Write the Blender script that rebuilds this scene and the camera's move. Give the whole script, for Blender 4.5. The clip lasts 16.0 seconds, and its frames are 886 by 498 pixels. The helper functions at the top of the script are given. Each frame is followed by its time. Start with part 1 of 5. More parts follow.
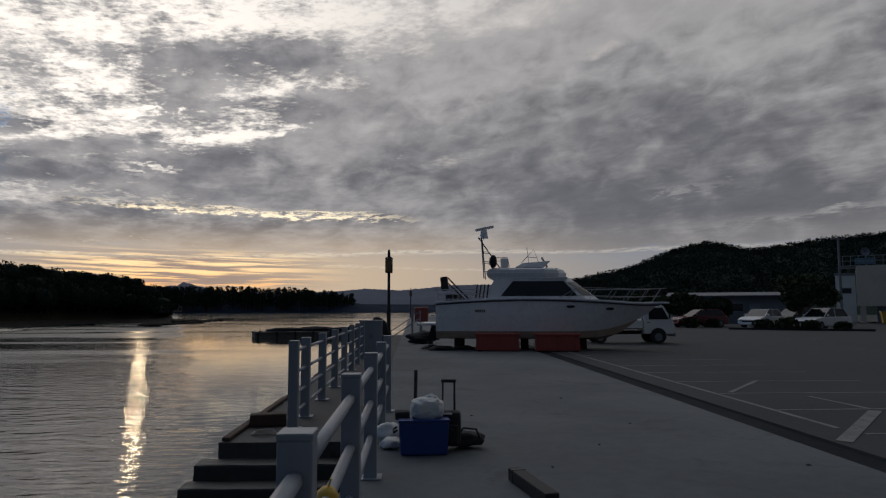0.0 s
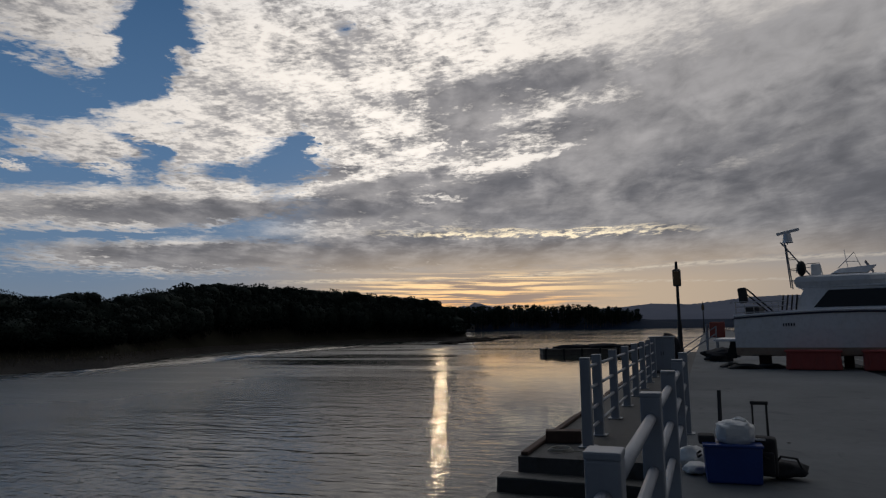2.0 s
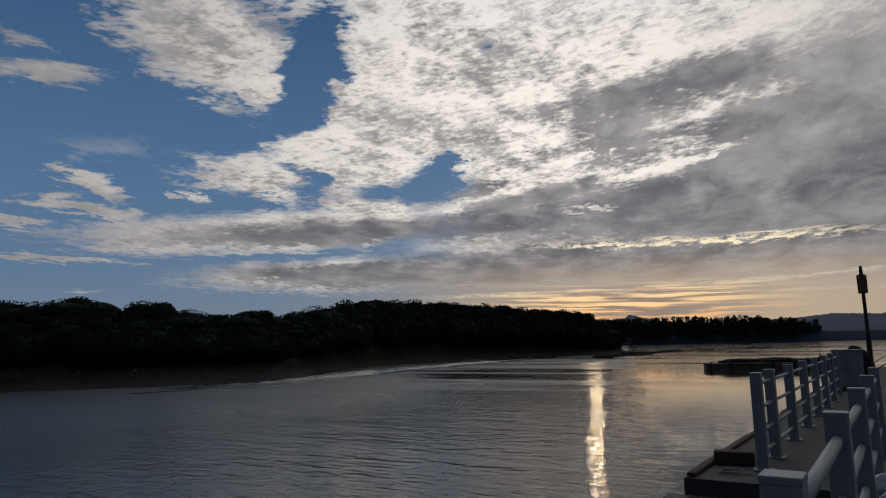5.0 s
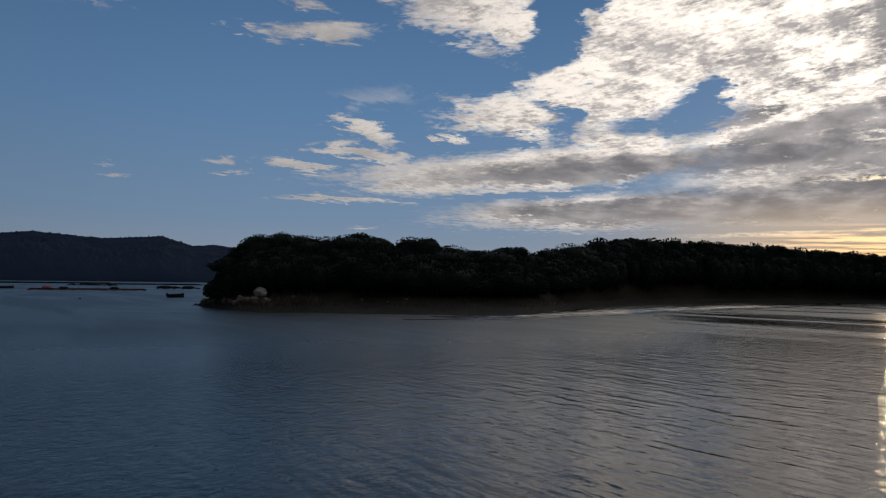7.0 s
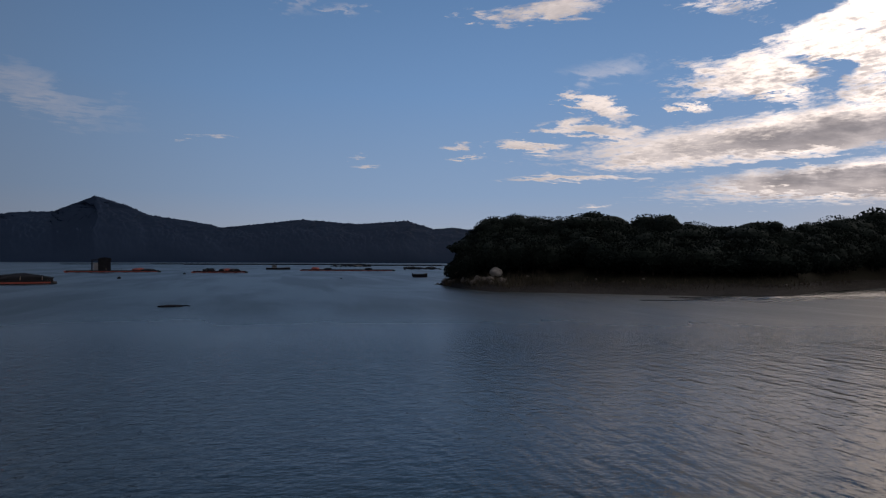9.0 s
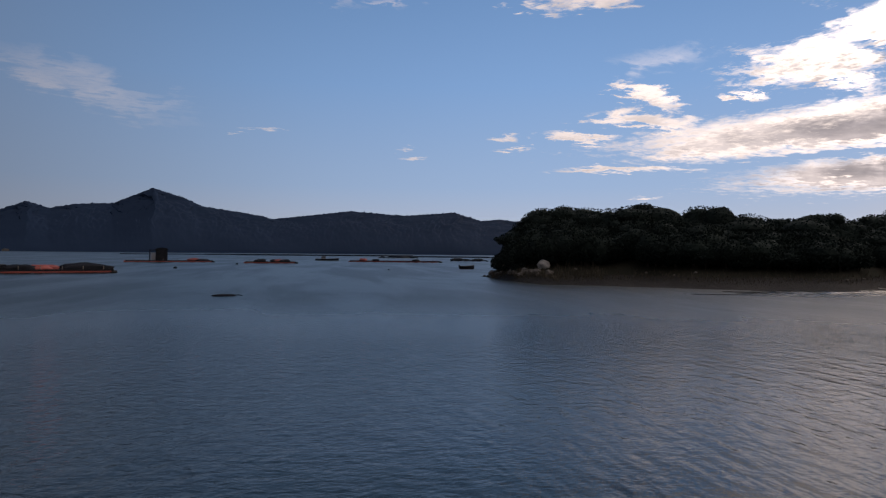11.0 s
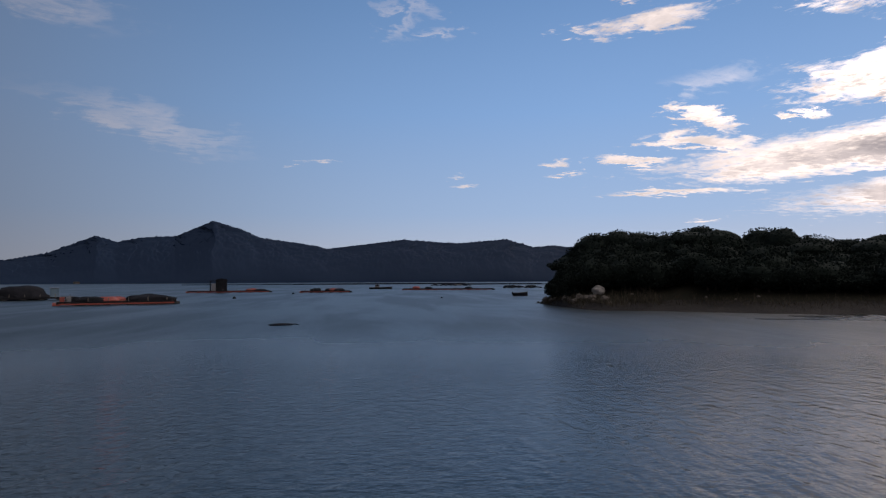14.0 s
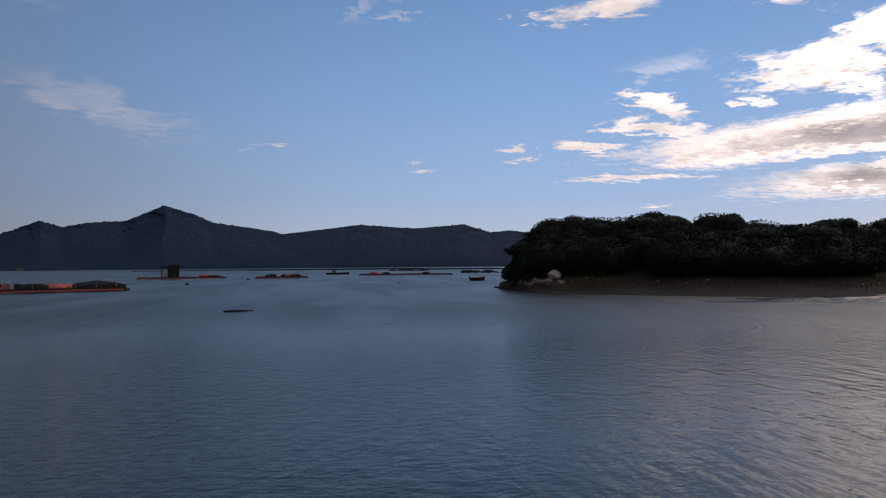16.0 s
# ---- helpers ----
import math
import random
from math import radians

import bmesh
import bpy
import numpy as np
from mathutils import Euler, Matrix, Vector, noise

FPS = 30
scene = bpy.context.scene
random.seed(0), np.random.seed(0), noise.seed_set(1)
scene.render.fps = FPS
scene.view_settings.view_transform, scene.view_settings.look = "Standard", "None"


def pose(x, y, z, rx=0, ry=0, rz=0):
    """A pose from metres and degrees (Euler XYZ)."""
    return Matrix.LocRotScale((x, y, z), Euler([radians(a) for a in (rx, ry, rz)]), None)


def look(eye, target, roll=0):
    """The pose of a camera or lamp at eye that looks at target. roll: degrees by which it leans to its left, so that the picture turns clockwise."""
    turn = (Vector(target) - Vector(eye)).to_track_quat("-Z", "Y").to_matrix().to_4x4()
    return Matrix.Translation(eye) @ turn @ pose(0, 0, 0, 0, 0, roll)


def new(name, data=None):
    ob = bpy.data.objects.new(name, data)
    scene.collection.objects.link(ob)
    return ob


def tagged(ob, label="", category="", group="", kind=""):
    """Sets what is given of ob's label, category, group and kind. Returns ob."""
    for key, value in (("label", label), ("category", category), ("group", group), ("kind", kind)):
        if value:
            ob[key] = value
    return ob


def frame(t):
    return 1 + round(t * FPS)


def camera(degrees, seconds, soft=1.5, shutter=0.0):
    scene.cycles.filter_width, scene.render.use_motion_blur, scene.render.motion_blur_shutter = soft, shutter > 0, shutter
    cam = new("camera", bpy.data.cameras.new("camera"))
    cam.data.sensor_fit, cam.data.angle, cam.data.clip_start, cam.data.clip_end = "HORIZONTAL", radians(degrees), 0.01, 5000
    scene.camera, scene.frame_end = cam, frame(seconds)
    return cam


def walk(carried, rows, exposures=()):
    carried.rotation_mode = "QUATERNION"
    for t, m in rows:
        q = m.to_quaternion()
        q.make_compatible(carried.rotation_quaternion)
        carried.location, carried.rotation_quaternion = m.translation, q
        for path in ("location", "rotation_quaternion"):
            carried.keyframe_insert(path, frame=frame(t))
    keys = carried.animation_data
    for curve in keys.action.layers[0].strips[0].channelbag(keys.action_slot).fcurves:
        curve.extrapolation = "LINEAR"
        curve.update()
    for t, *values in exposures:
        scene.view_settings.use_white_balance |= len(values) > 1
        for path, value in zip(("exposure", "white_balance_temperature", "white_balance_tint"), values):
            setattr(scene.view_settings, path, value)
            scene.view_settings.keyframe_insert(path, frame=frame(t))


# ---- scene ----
# ---- camera: stands at a quay fence and turns to the left ----
cam = camera(67.13, 16.0, soft=1.25)
EYE = 1.65          # eye height over the quay
WATER = -2.35       # the sea at low tide
# seconds, heading (clockwise from the fence line), upward tilt, lean
TURN = [
    (0.0, 2.56, 5.07, -0.09), (0.5, -3.23, 5.12, -0.45), (1.0, -10.47, 5.97, -0.70), (1.5, -17.26, 6.25, -0.82),
    (2.0, -21.28, 6.74, -1.05), (2.5, -22.67, 6.37, -0.90), (3.0, -22.68, 6.82, -1.12), (3.2, -23.57, 7.53, -1.26),
    (5.3, -35.83, 7.54, -1.07), (5.5, -37.03, 6.79, -0.86), (6.0, -42.01, 4.50, 0.32), (6.5, -49.32, 3.61, 0.07),
    (7.0, -55.67, 2.94, 0.72), (7.5, -61.13, 2.08, -0.13), (8.0, -61.35, 1.89, 0.90), (8.5, -68.79, 2.80, 0.06),
    (9.0, -75.44, 1.05, 0.22), (9.5, -75.22, 1.05, 0.47), (10.0, -77.02, 0.80, -0.07), (10.2, -78.10, 0.29, 0.31),
    (12.3, -81.61, 2.05, 0.53), (12.5, -81.04, 4.06, 1.01), (13.0, -82.77, 3.73, 0.94), (13.5, -83.31, 2.83, 0.39),
    (14.0, -83.96, 2.65, -0.27), (14.5, -83.49, 2.12, 0.25), (15.0, -82.06, 0.55, 0.93), (15.5, -80.19, 1.16, 0.77),
    (16.0, -80.32, 1.35, -0.49),
]


def toward(az, el, far=1.0):
    """The way to a heading and height angle in degrees."""
    a, e = radians(az), radians(el)
    return Vector((math.sin(a) * math.cos(e), math.cos(a) * math.cos(e), math.sin(e))) * far


rows = []
for t, az, el, lean in TURN:
    eye = Vector((-0.05 * min(1.0, t / 2.0), 0.0, EYE))
    rows.append((t, look(eye, eye + toward(az, el, 10), lean)))
walk(cam, rows, exposures=[(0.0, -0.06, 6500, 10), (0.6, 0.0, 6500, 10), (1.2, -0.12, 6500, 10), (2.0, -0.22, 6500, 10), (5.5, -0.30, 6500, 10), (6.0, -0.15, 6550, 10), (7.0, 0.10, 6750, 11), (7.5, 0.31, 7000, 13),
                             (8.5, 0.46, 6950, 16), (9.5, 0.76, 7150, 20), (12.4, 1.02, 7250, 21), (13.0, 0.94, 7250, 21), (14.0, 1.10, 7250, 21), (16.0, 1.10, 7250, 21)])
# ---- sky, sun ----
SUN_AZ, SUN_EL = -21.8, 8.0
world = bpy.data.worlds.new("evening_sky")
scene.world = world
world.use_nodes = True
wt = world.node_tree
wt.nodes.clear()


class Graph:
    """Short calls for a node tree."""

    def __init__(self, tree):
        self.tree = tree

    def node(self, kind, **props):
        n = self.tree.nodes.new(kind)
        for k, v in props.items():
            setattr(n, k, v)
        return n

    def put(self, socket, value):
        if isinstance(value, bpy.types.NodeSocket):
            self.tree.links.new(value, socket)
        else:
            socket.default_value = value

    def math(self, op, a, b=0.0, c=0.0, clamp=False):
        n = self.node("ShaderNodeMath", operation=op, use_clamp=clamp)
        for i, v in enumerate((a, b, c)):
            self.put(n.inputs[i], v)
        return n.outputs[0]

    def add(self, *v):
        r = v[0]
        for q in v[1:]:
            r = self.math("ADD", r, q)
        return r

    def mul(self, a, b):
        return self.math("MULTIPLY", a, b)

    def step(self, x, lo, hi, a=0.0, b=1.0):
        n = self.node("ShaderNodeMapRange", interpolation_type="SMOOTHSTEP")
        for i, v in enumerate((x, lo, hi, a, b)):
            self.put(n.inputs[i], v)
        return n.outputs[0]

    def mix(self, f, a, b, blend="MIX"):
        n = self.node("ShaderNodeMix", data_type="RGBA", blend_type=blend)
        self.put(n.inputs[0], f)
        for s, v in ((n.inputs[6], a), (n.inputs[7], b)):
            self.put(s, v if isinstance(v, bpy.types.NodeSocket) else (*v, 1.0))
        return n.outputs[2]

    def combine(self, x, y, z):
        n = self.node("ShaderNodeCombineXYZ")
        for i, v in enumerate((x, y, z)):
            self.put(n.inputs[i], v)
        return n.outputs[0]

    def noise(self, vec, scale, detail=4.0, rough=0.5, warp=0.0):
        n = self.node("ShaderNodeTexNoise")
        self.put(n.inputs["Vector"], vec)
        n.inputs["Scale"].default_value = scale
        n.inputs["Detail"].default_value = detail
        n.inputs["Roughness"].default_value = rough
        n.inputs["Distortion"].default_value = warp
        return n.outputs[0]


g = Graph(wt)
ray = g.node("ShaderNodeTexCoord").outputs["Generated"]
sep = g.node("ShaderNodeSeparateXYZ")
g.put(sep.inputs[0], ray)
dx, dy, dz = sep.outputs
az = g.mul(g.math("ARCTAN2", dx, dy), 57.2958)
el = g.mul(g.math("ARCSINE", dz), 57.2958)

sky = g.node("ShaderNodeTexSky", sky_type="NISHITA")
sky.sun_disc = False
sky.sun_elevation, sky.sun_rotation = radians(SUN_EL), radians(SUN_AZ)
sky.air_density, sky.dust_density, sky.ozone_density = 1.0, 1.2, 1.6

# two cloud sheets, seen in perspective, drawn out along the wind
flat = g.math("DIVIDE", 1.0, g.math("MAXIMUM", g.add(dz, 0.045), 0.02))
px, py = g.mul(dx, flat), g.mul(dy, flat)
WIND = radians(-22.0)
across = g.add(g.mul(px, math.cos(WIND)), g.mul(py, -math.sin(WIND)))
along = g.add(g.mul(px, math.sin(WIND)), g.mul(py, math.cos(WIND)))
roll = g.noise(g.combine(across, g.mul(along, 0.60), 0.0), 1.7, 6.0, 0.55, 0.15)
plume = g.noise(g.combine(across, g.mul(along, 0.62), 7.0), 3.4, 6.0, 0.58, 0.15)
curd = g.noise(g.combine(across, g.mul(along, 0.6), 2.0), 9.0, 7.0, 0.66, 0.3)
grain = g.noise(g.combine(px, py, 5.0), 22.0, 5.0, 0.62, 0.2)
streak = g.noise(g.combine(g.mul(az, 0.10), g.mul(el, 0.85), 1.0), 1.0, 8.0, 0.66, 0.25)
billow = g.noise(g.combine(g.mul(g.add(az, g.mul(el, 0.9)), 0.075), g.mul(g.add(el, g.mul(az, -0.22)), 0.14), 3.0), 1.0, 3.0, 0.5, 0.4)
flock = g.noise(g.combine(g.mul(az, 0.34), g.mul(g.add(el, g.mul(az, -0.12)), 0.54), 8.0), 1.0, 4.5, 0.5, 0.5)
wavelet = g.noise(g.combine(g.mul(az, 0.50), g.mul(g.add(el, g.mul(az, -0.10), g.mul(roll, 3.0)), 3.0), 4.0), 1.0, 4.0, 0.6, 0.5)
ripple = g.noise(g.combine(g.mul(g.add(az, g.mul(el, 0.5)), 1.1), g.mul(g.add(el, g.mul(az, -0.16)), 4.2), 6.0), 1.0, 3.0, 0.55, 0.6)
waz = g.add(az, g.mul(g.add(roll, -0.5), 3.5), g.mul(g.add(streak, -0.5), 2.0), g.mul(g.add(curd, -0.5), 5.0), g.mul(g.add(flock, -0.5), 4.0))
wel = g.add(el, g.mul(g.add(curd, -0.5), 1.6), g.mul(g.add(streak, -0.5), 2.2))
saz = g.add(az, g.mul(g.add(flock, -0.5), 11.0), g.mul(g.add(curd, -0.5), 11.0))
sel = g.add(el, g.mul(g.add(flock, -0.5), 2.4), g.mul(g.add(curd, -0.5), 2.6), g.mul(g.add(streak, -0.5), 1.6))


def puff(way, a, e, sa, se, amp=1.0, tilt=0.0):
    """A patch at heading a and height e with its half widths, all in degrees; tilt: how it rises to the right."""
    n = g.node("ShaderNodeMapping", vector_type="TEXTURE")
    g.put(n.inputs[0], way)
    n.inputs["Location"].default_value = (a, e, 0)
    n.inputs["Rotation"].default_value = (0, 0, radians(tilt))
    n.inputs["Scale"].default_value = (sa, se, 1)
    r = g.node("ShaderNodeVectorMath", operation="LENGTH")
    g.put(r.inputs[0], n.outputs[0])
    return g.step(r.outputs["Value"], 0.0, 2.0, amp, 0.0)


class Field:
    """A field that is gathered patch by patch; each few patches wait for the ones before, which keeps the shader small."""

    def __init__(self, start, x, y):
        self.value, self.x, self.y, self.count, self.way = start, x, y, 0, g.combine(x, y, 0.0)

    def place(self):
        self.count += 1
        if self.count % 3 == 0:
            self.way = g.combine(self.x, self.y, g.mul(self.value, 1e-6))
        return self.way

    def most(self, *patch):
        self.value = g.math("MAXIMUM", self.value, puff(self.place(), *patch))
        return self

    def plus(self, *patch):
        self.value = g.math("ADD", self.value, puff(self.place(), *patch))
        return self


# the upper, white sheet and its ragged left edge
sheet = g.mul(g.step(g.add(waz, g.mul(g.step(wel, 17.0, 24.0), -2.0)), -47.5, -41.5), g.step(wel, 10.0, 12.0))
high = Field(sheet, waz, wel)
high.most(-54.5, 24.9, 8.0, 3.8, 1.0, -22).most(-50.0, 21.6, 2.8, 1.9, 0.9, 20).most(-46.0, 42.0, 28.0, 14.0).most(-47.8, 15.0, 7.2, 1.45, 1.0, 8)
high.most(-50.4, 13.7, 4.6, 0.8, 0.95, -22).most(-45.5, 17.2, 3.2, 1.3, 0.95, 12).most(-46.5, 9.75, 16.8, 1.55, 1.05, 3.5)
high.most(-58.0, 8.6, 5.2, 0.75, 0.9, 4).most(-41.0, 6.15, 13.6, 1.35, 1.05, 1.0).most(-62.4, 12.8, 3.2, 0.62, 0.92, -22)
high.most(-64.2, 13.6, 1.4, 0.35, 0.8, -15).most(-62.2, 10.9, 4.6, 0.52, 0.95, -6).most(-64.6, 11.5, 1.8, 0.4, 0.75, 18)
high.most(-68.0, 9.7, 3.3, 0.30, 0.85, -4).most(-64.6, 6.9, 5.8, 0.33, 0.9, -1).most(-60.2, 9.9, 2.2, 0.4, 0.8, -16)
high.most(-65.6, 20.6, 4.6, 0.75, 0.82, 3).most(-67.5, 22.4, 3.2, 0.55, 0.62, -14).most(-71.0, 20.2, 2.4, 0.5, 0.55, -12)
high.most(-55.2, 12.4, 1.7, 0.26, 0.78, -10).most(-74.3, 9.7, 1.5, 0.28, 0.62).most(-73.6, 8.8, 1.9, 0.16, 0.66).most(-82.6, 9.0, 0.9, 0.22, 0.52)
high.most(-82.2, 8.0, 1.7, 0.2, 0.58).most(-94.5, 9.9, 1.9, 0.24, 0.58).most(-62.0, 4.6, 1.6, 0.14, 0.7)
hole = Field(g.mul(sheet, 0.001), waz, wel)
hole.most(-34.6, 13.7, 3.0, 1.75, 1.0, 6).most(-33.6, 15.2, 1.3, 1.7, 0.9).most(-38.6, 13.0, 3.2, 0.75, 0.85, 4)
hole.most(-46.4, 14.6, 2.4, 0.42, 0.62, -14).most(-45.8, 22.6, 1.5, 3.6, 0.95, -14).most(-46.5, 19.9, 1.6, 1.2, 0.6)
hole.most(-51.0, 7.45, 5.2, 0.22, 0.75, 3.5).most(-29.2, 25.0, 1.4, 0.9, 0.55)
fray = g.add(g.mul(g.add(curd, -0.5), 0.75), g.mul(g.add(streak, -0.5), 0.55), g.mul(g.add(grain, -0.5), 0.42), g.mul(g.add(wavelet, -0.5), 0.62), g.mul(g.add(ripple, -0.5), 0.42))
fray = g.mul(fray, g.step(el, 6.0, 13.0, 0.5, 1.0))
cover = g.add(g.math("SUBTRACT", high.value, hole.value), fray)
dens = g.step(cover, 0.28, 0.74)

# the lower, grey sheet: bars close to the horizon and a broad deck to the right, with darker and thinner places
deck = g.mul(g.mul(g.step(waz, -40.0, -30.0), g.step(wel, 4.3, 5.3)), g.step(hole.value, 0.25, 0.55, 1.0, 0.0))
dark = Field(g.mul(dens, 0.001), saz, sel)
dark.plus(-17.5, 19.8, 8.0, 0.9, 0.36, 4).plus(-20.5, 16.3, 6.5, 1.1, 0.36, 6).plus(-26.6, 12.2, 5.6, 0.42, 0.62, 9)
dark.plus(-44.0, 9.5, 9.5, 0.7, 0.28, 3).plus(-45.0, 6.1, 9.0, 0.8, 0.36)
dark.plus(-21.8, 13.2, 2.2, 0.45, 0.6, 8).plus(-15.5, 12.2, 5.0, 0.9, 0.40, 5).plus(-33.0, 10.0, 12.0, 0.75, 0.55, 3)
dark.plus(-33.0, 6.3, 13.0, 1.05, 0.50, 1).plus(-16.0, 6.6, 14.0, 1.1, 0.55).plus(-12.0, 10.4, 12.0, 1.4, 0.42).plus(-4.0, 15.6, 8.0, 2.2, 0.38, 8)
dark.plus(-10.0, 21.6, 5.0, 1.0, 0.35, 8).plus(9.5, 17.6, 9.0, 1.5, 0.42, 18).plus(20.0, 14.0, 13.0, 3.2, 0.45, 10)
dark.plus(31.0, 19.6, 10.0, 1.8, 0.45, 10).plus(12.0, 8.6, 16.0, 1.6, 0.26).plus(-30.5, 13.3, 1.8, 0.4, 0.5, 6)
pale = Field(g.mul(dark.value, 0.001), saz, sel)
pale.plus(-25.2, 16.5, 4.0, 4.0, 0.08).plus(-12.4, 14.4, 2.6, 0.30, 0.62, 14).plus(-17.2, 13.8, 2.6, 0.30, 0.60, 10)
pale.plus(-22.0, 10.8, 2.0, 0.42, 0.60).plus(-22.5, 15.0, 2.2, 0.5, 0.5, 8).plus(-4.0, 24.2, 14.0, 2.0, 0.42, 4).plus(14.0, 20.6, 9.0, 0.8, 0.42, 22)
pale.plus(23.2, 9.6, 2.4, 0.28, 0.50, -2).plus(34.0, 7.3, 8.0, 0.30, 0.45, 4).plus(27.0, 16.6, 9.0, 0.55, 0.22, 14)
pale.plus(13.0, 24.5, 9.0, 1.2, 0.30, 12).plus(6.0, 13.2, 6.0, 0.5, 0.22, 16).plus(-14.0, 17.6, 5.0, 0.42, 0.45, 6)

dot = g.node("ShaderNodeVectorMath", operation="DOT_PRODUCT")
g.put(dot.inputs[0], ray)
dot.inputs[1].default_value = toward(SUN_AZ - 3.0, SUN_EL + 8.0)
glow = g.math("POWER", g.math("MAXIMUM", dot.outputs["Value"], 0.0), 6.5)
# the thicker the cloud, the less of the low sun comes through it
soft = g.step(az, -20.0, 16.0, 1.0, 0.12)
near_sun = g.add(g.mul(g.add(roll, -0.5), 1.3), g.mul(g.add(plume, -0.5), 1.5), g.mul(g.add(curd, -0.5), 1.7), g.mul(g.add(grain, -0.5), 1.0), g.mul(g.add(wavelet, -0.5), 0.55), g.mul(g.add(ripple, -0.5), 0.75))
aside = g.add(g.mul(g.add(billow, -0.5), 2.3), g.mul(g.add(flock, -0.5), 1.6), g.mul(g.add(curd, -0.5), 0.22), g.mul(g.add(wavelet, -0.5), 0.14))
uneven = g.add(g.mul(g.mul(near_sun, soft), g.step(el, 9.0, 14.0, 0.42, 1.0)), g.mul(aside, g.math("SUBTRACT", 1.0, soft)))
lean_in = g.step(g.add(az, g.mul(el, -0.5)), -44.0, 6.0, 0.0, 0.60)
heart = g.mul(g.step(g.add(g.math("SUBTRACT", high.value, hole.value), g.mul(fray, 0.35)), 0.62, 0.92), g.step(el, 13.0, 10.0, 0.06, g.step(el, 8.2, 6.8, 0.27, 0.42)))
body = g.add(0.35, g.mul(g.step(el, 12.5, 10.5, 0.0, 0.16), g.step(az, -44.0, -32.0)), lean_in, heart, g.step(el, 25.0, 36.0, 0.0, -0.30), dark.value, g.mul(pale.value, -1.0), uneven)
thick = g.step(body, 0.10, 0.84)
# the sheet overhead is lit through from the west
overhead = g.mul(g.step(el, 24.0, 36.0), g.step(dot.outputs["Value"], 0.2, 0.8, 0.0, 0.8))
thin = g.mix(g.math("MAXIMUM", glow, overhead), (0.36, 0.350, 0.356), g.mix(g.step(el, 23.0, 34.0), (1.20, 1.115, 1.02), (1.00, 1.02, 1.06)))
tone = g.step(g.add(g.mul(g.mul(roll, soft), 0.9), g.mul(g.mul(g.math("SUBTRACT", 1.0, soft), billow), 0.9), g.mul(flock, 0.35), g.mul(curd, 0.20), g.mul(pale.value, 0.25), g.mul(dark.value, -0.16), g.mul(g.step(az, 4.0, 24.0), g.step(el, 20.0, 9.0, 0.0, -0.20)), g.mul(g.step(az, -10.0, 2.0), g.step(el, 13.0, 22.0, 0.0, 0.10))), 0.46, 0.92)
core = g.mix(tone, g.mix(glow, (0.133, 0.1355, 0.151), (0.165, 0.166, 0.184)), g.mix(glow, (0.34, 0.334, 0.34), (0.42, 0.40, 0.40)))
mottle = g.add(0.52, g.mul(flock, 0.55), g.mul(g.add(g.mul(curd, 0.36), g.mul(wavelet, 0.14)), g.step(az, -20.0, 4.0, 1.0, 0.55)), g.step(az, -20.0, 4.0, 0.0, 0.11))
cloud = g.mix(thick, thin, g.mix(1.0, core, g.combine(mottle, mottle, mottle), "MULTIPLY"))
# afterglow close to the horizon under the sun
band = g.mul(g.step(g.math("ABSOLUTE", g.add(az, 19.0)), 2.0, 15.0, 1.0, 0.0), g.step(g.math("ABSOLUTE", g.add(el, -2.9)), 0.6, 2.2, 1.0, 0.0))
ember = g.noise(g.combine(g.mul(az, 0.11), g.mul(g.add(el, g.mul(az, 0.02)), 2.9), 9.0), 1.0, 6.0, 0.62, 0.35)
lit = g.mix(g.step(el, 1.6, 3.6), (1.35, 0.66, 0.20), (1.50, 1.02, 0.50))
fire = g.mix(g.step(ember, 0.45, 0.58), (0.34, 0.25, 0.215), lit)
hot = g.mul(g.step(g.math("ABSOLUTE", g.add(wel, -8.05, g.mul(g.add(az, 20.0), 0.012))), 0.06, 0.36, 1.0, 0.0), g.mul(g.step(g.math("ABSOLUTE", g.add(az, 13.5)), 6.0, 16.0, 1.0, 0.0), g.step(curd, 0.40, 0.58)))

rise = g.node("ShaderNodeValToRGB")
g.put(rise.inputs[0], g.mul(el, 1.0 / 40.0))
ramp = rise.color_ramp
for at, c in ((0.0, (0.240, 0.272, 0.315)), (0.05, (0.212, 0.256, 0.318)), (0.14, (0.152, 0.232, 0.340)), (0.35, (0.100, 0.195, 0.335)), (0.65, (0.054, 0.126, 0.245)), (1.0, (0.020, 0.055, 0.125))):
    e = ramp.elements[0] if at == 0.0 else ramp.elements[-1] if at == 1.0 else ramp.elements.new(at)
    e.position, e.color = at, (*c, 1)
clear = g.mix(0.05, g.mix(1.0, rise.outputs[0], g.mix(g.step(az, -66.0, -108.0), (0.93, 1.0, 1.07), (0.76, 0.81, 0.855)), "MULTIPLY"), g.mix(1.0, sky.outputs[0], (0.05, 0.055, 0.07), "MULTIPLY"))
veil = Field(g.mul(dens, 0.001), saz, sel)
veil.plus(-108.0, 12.3, 5.0, 0.95, 0.36, -14).plus(-114.0, 20.0, 3.2, 0.8, 0.3, -8).plus(-86.8, 21.8, 0.8, 1.5, 0.3, -18).plus(-83.2, 20.6, 0.8, 0.3, 0.4, -8).plus(-61.5, 15.6, 2.6, 0.6, 0.3)
clear = g.mix(g.mul(veil.value, g.step(curd, 0.30, 0.62, 0.35, 1.0)), clear, thin)
air = g.mix(g.math("MAXIMUM", dens, deck), clear, cloud)
warm = g.mix(g.step(g.math("ABSOLUTE", g.add(az, 12.0)), 5.0, 34.0, 1.0, 0.0), (0.30, 0.285, 0.28), (0.66, 0.50, 0.34))
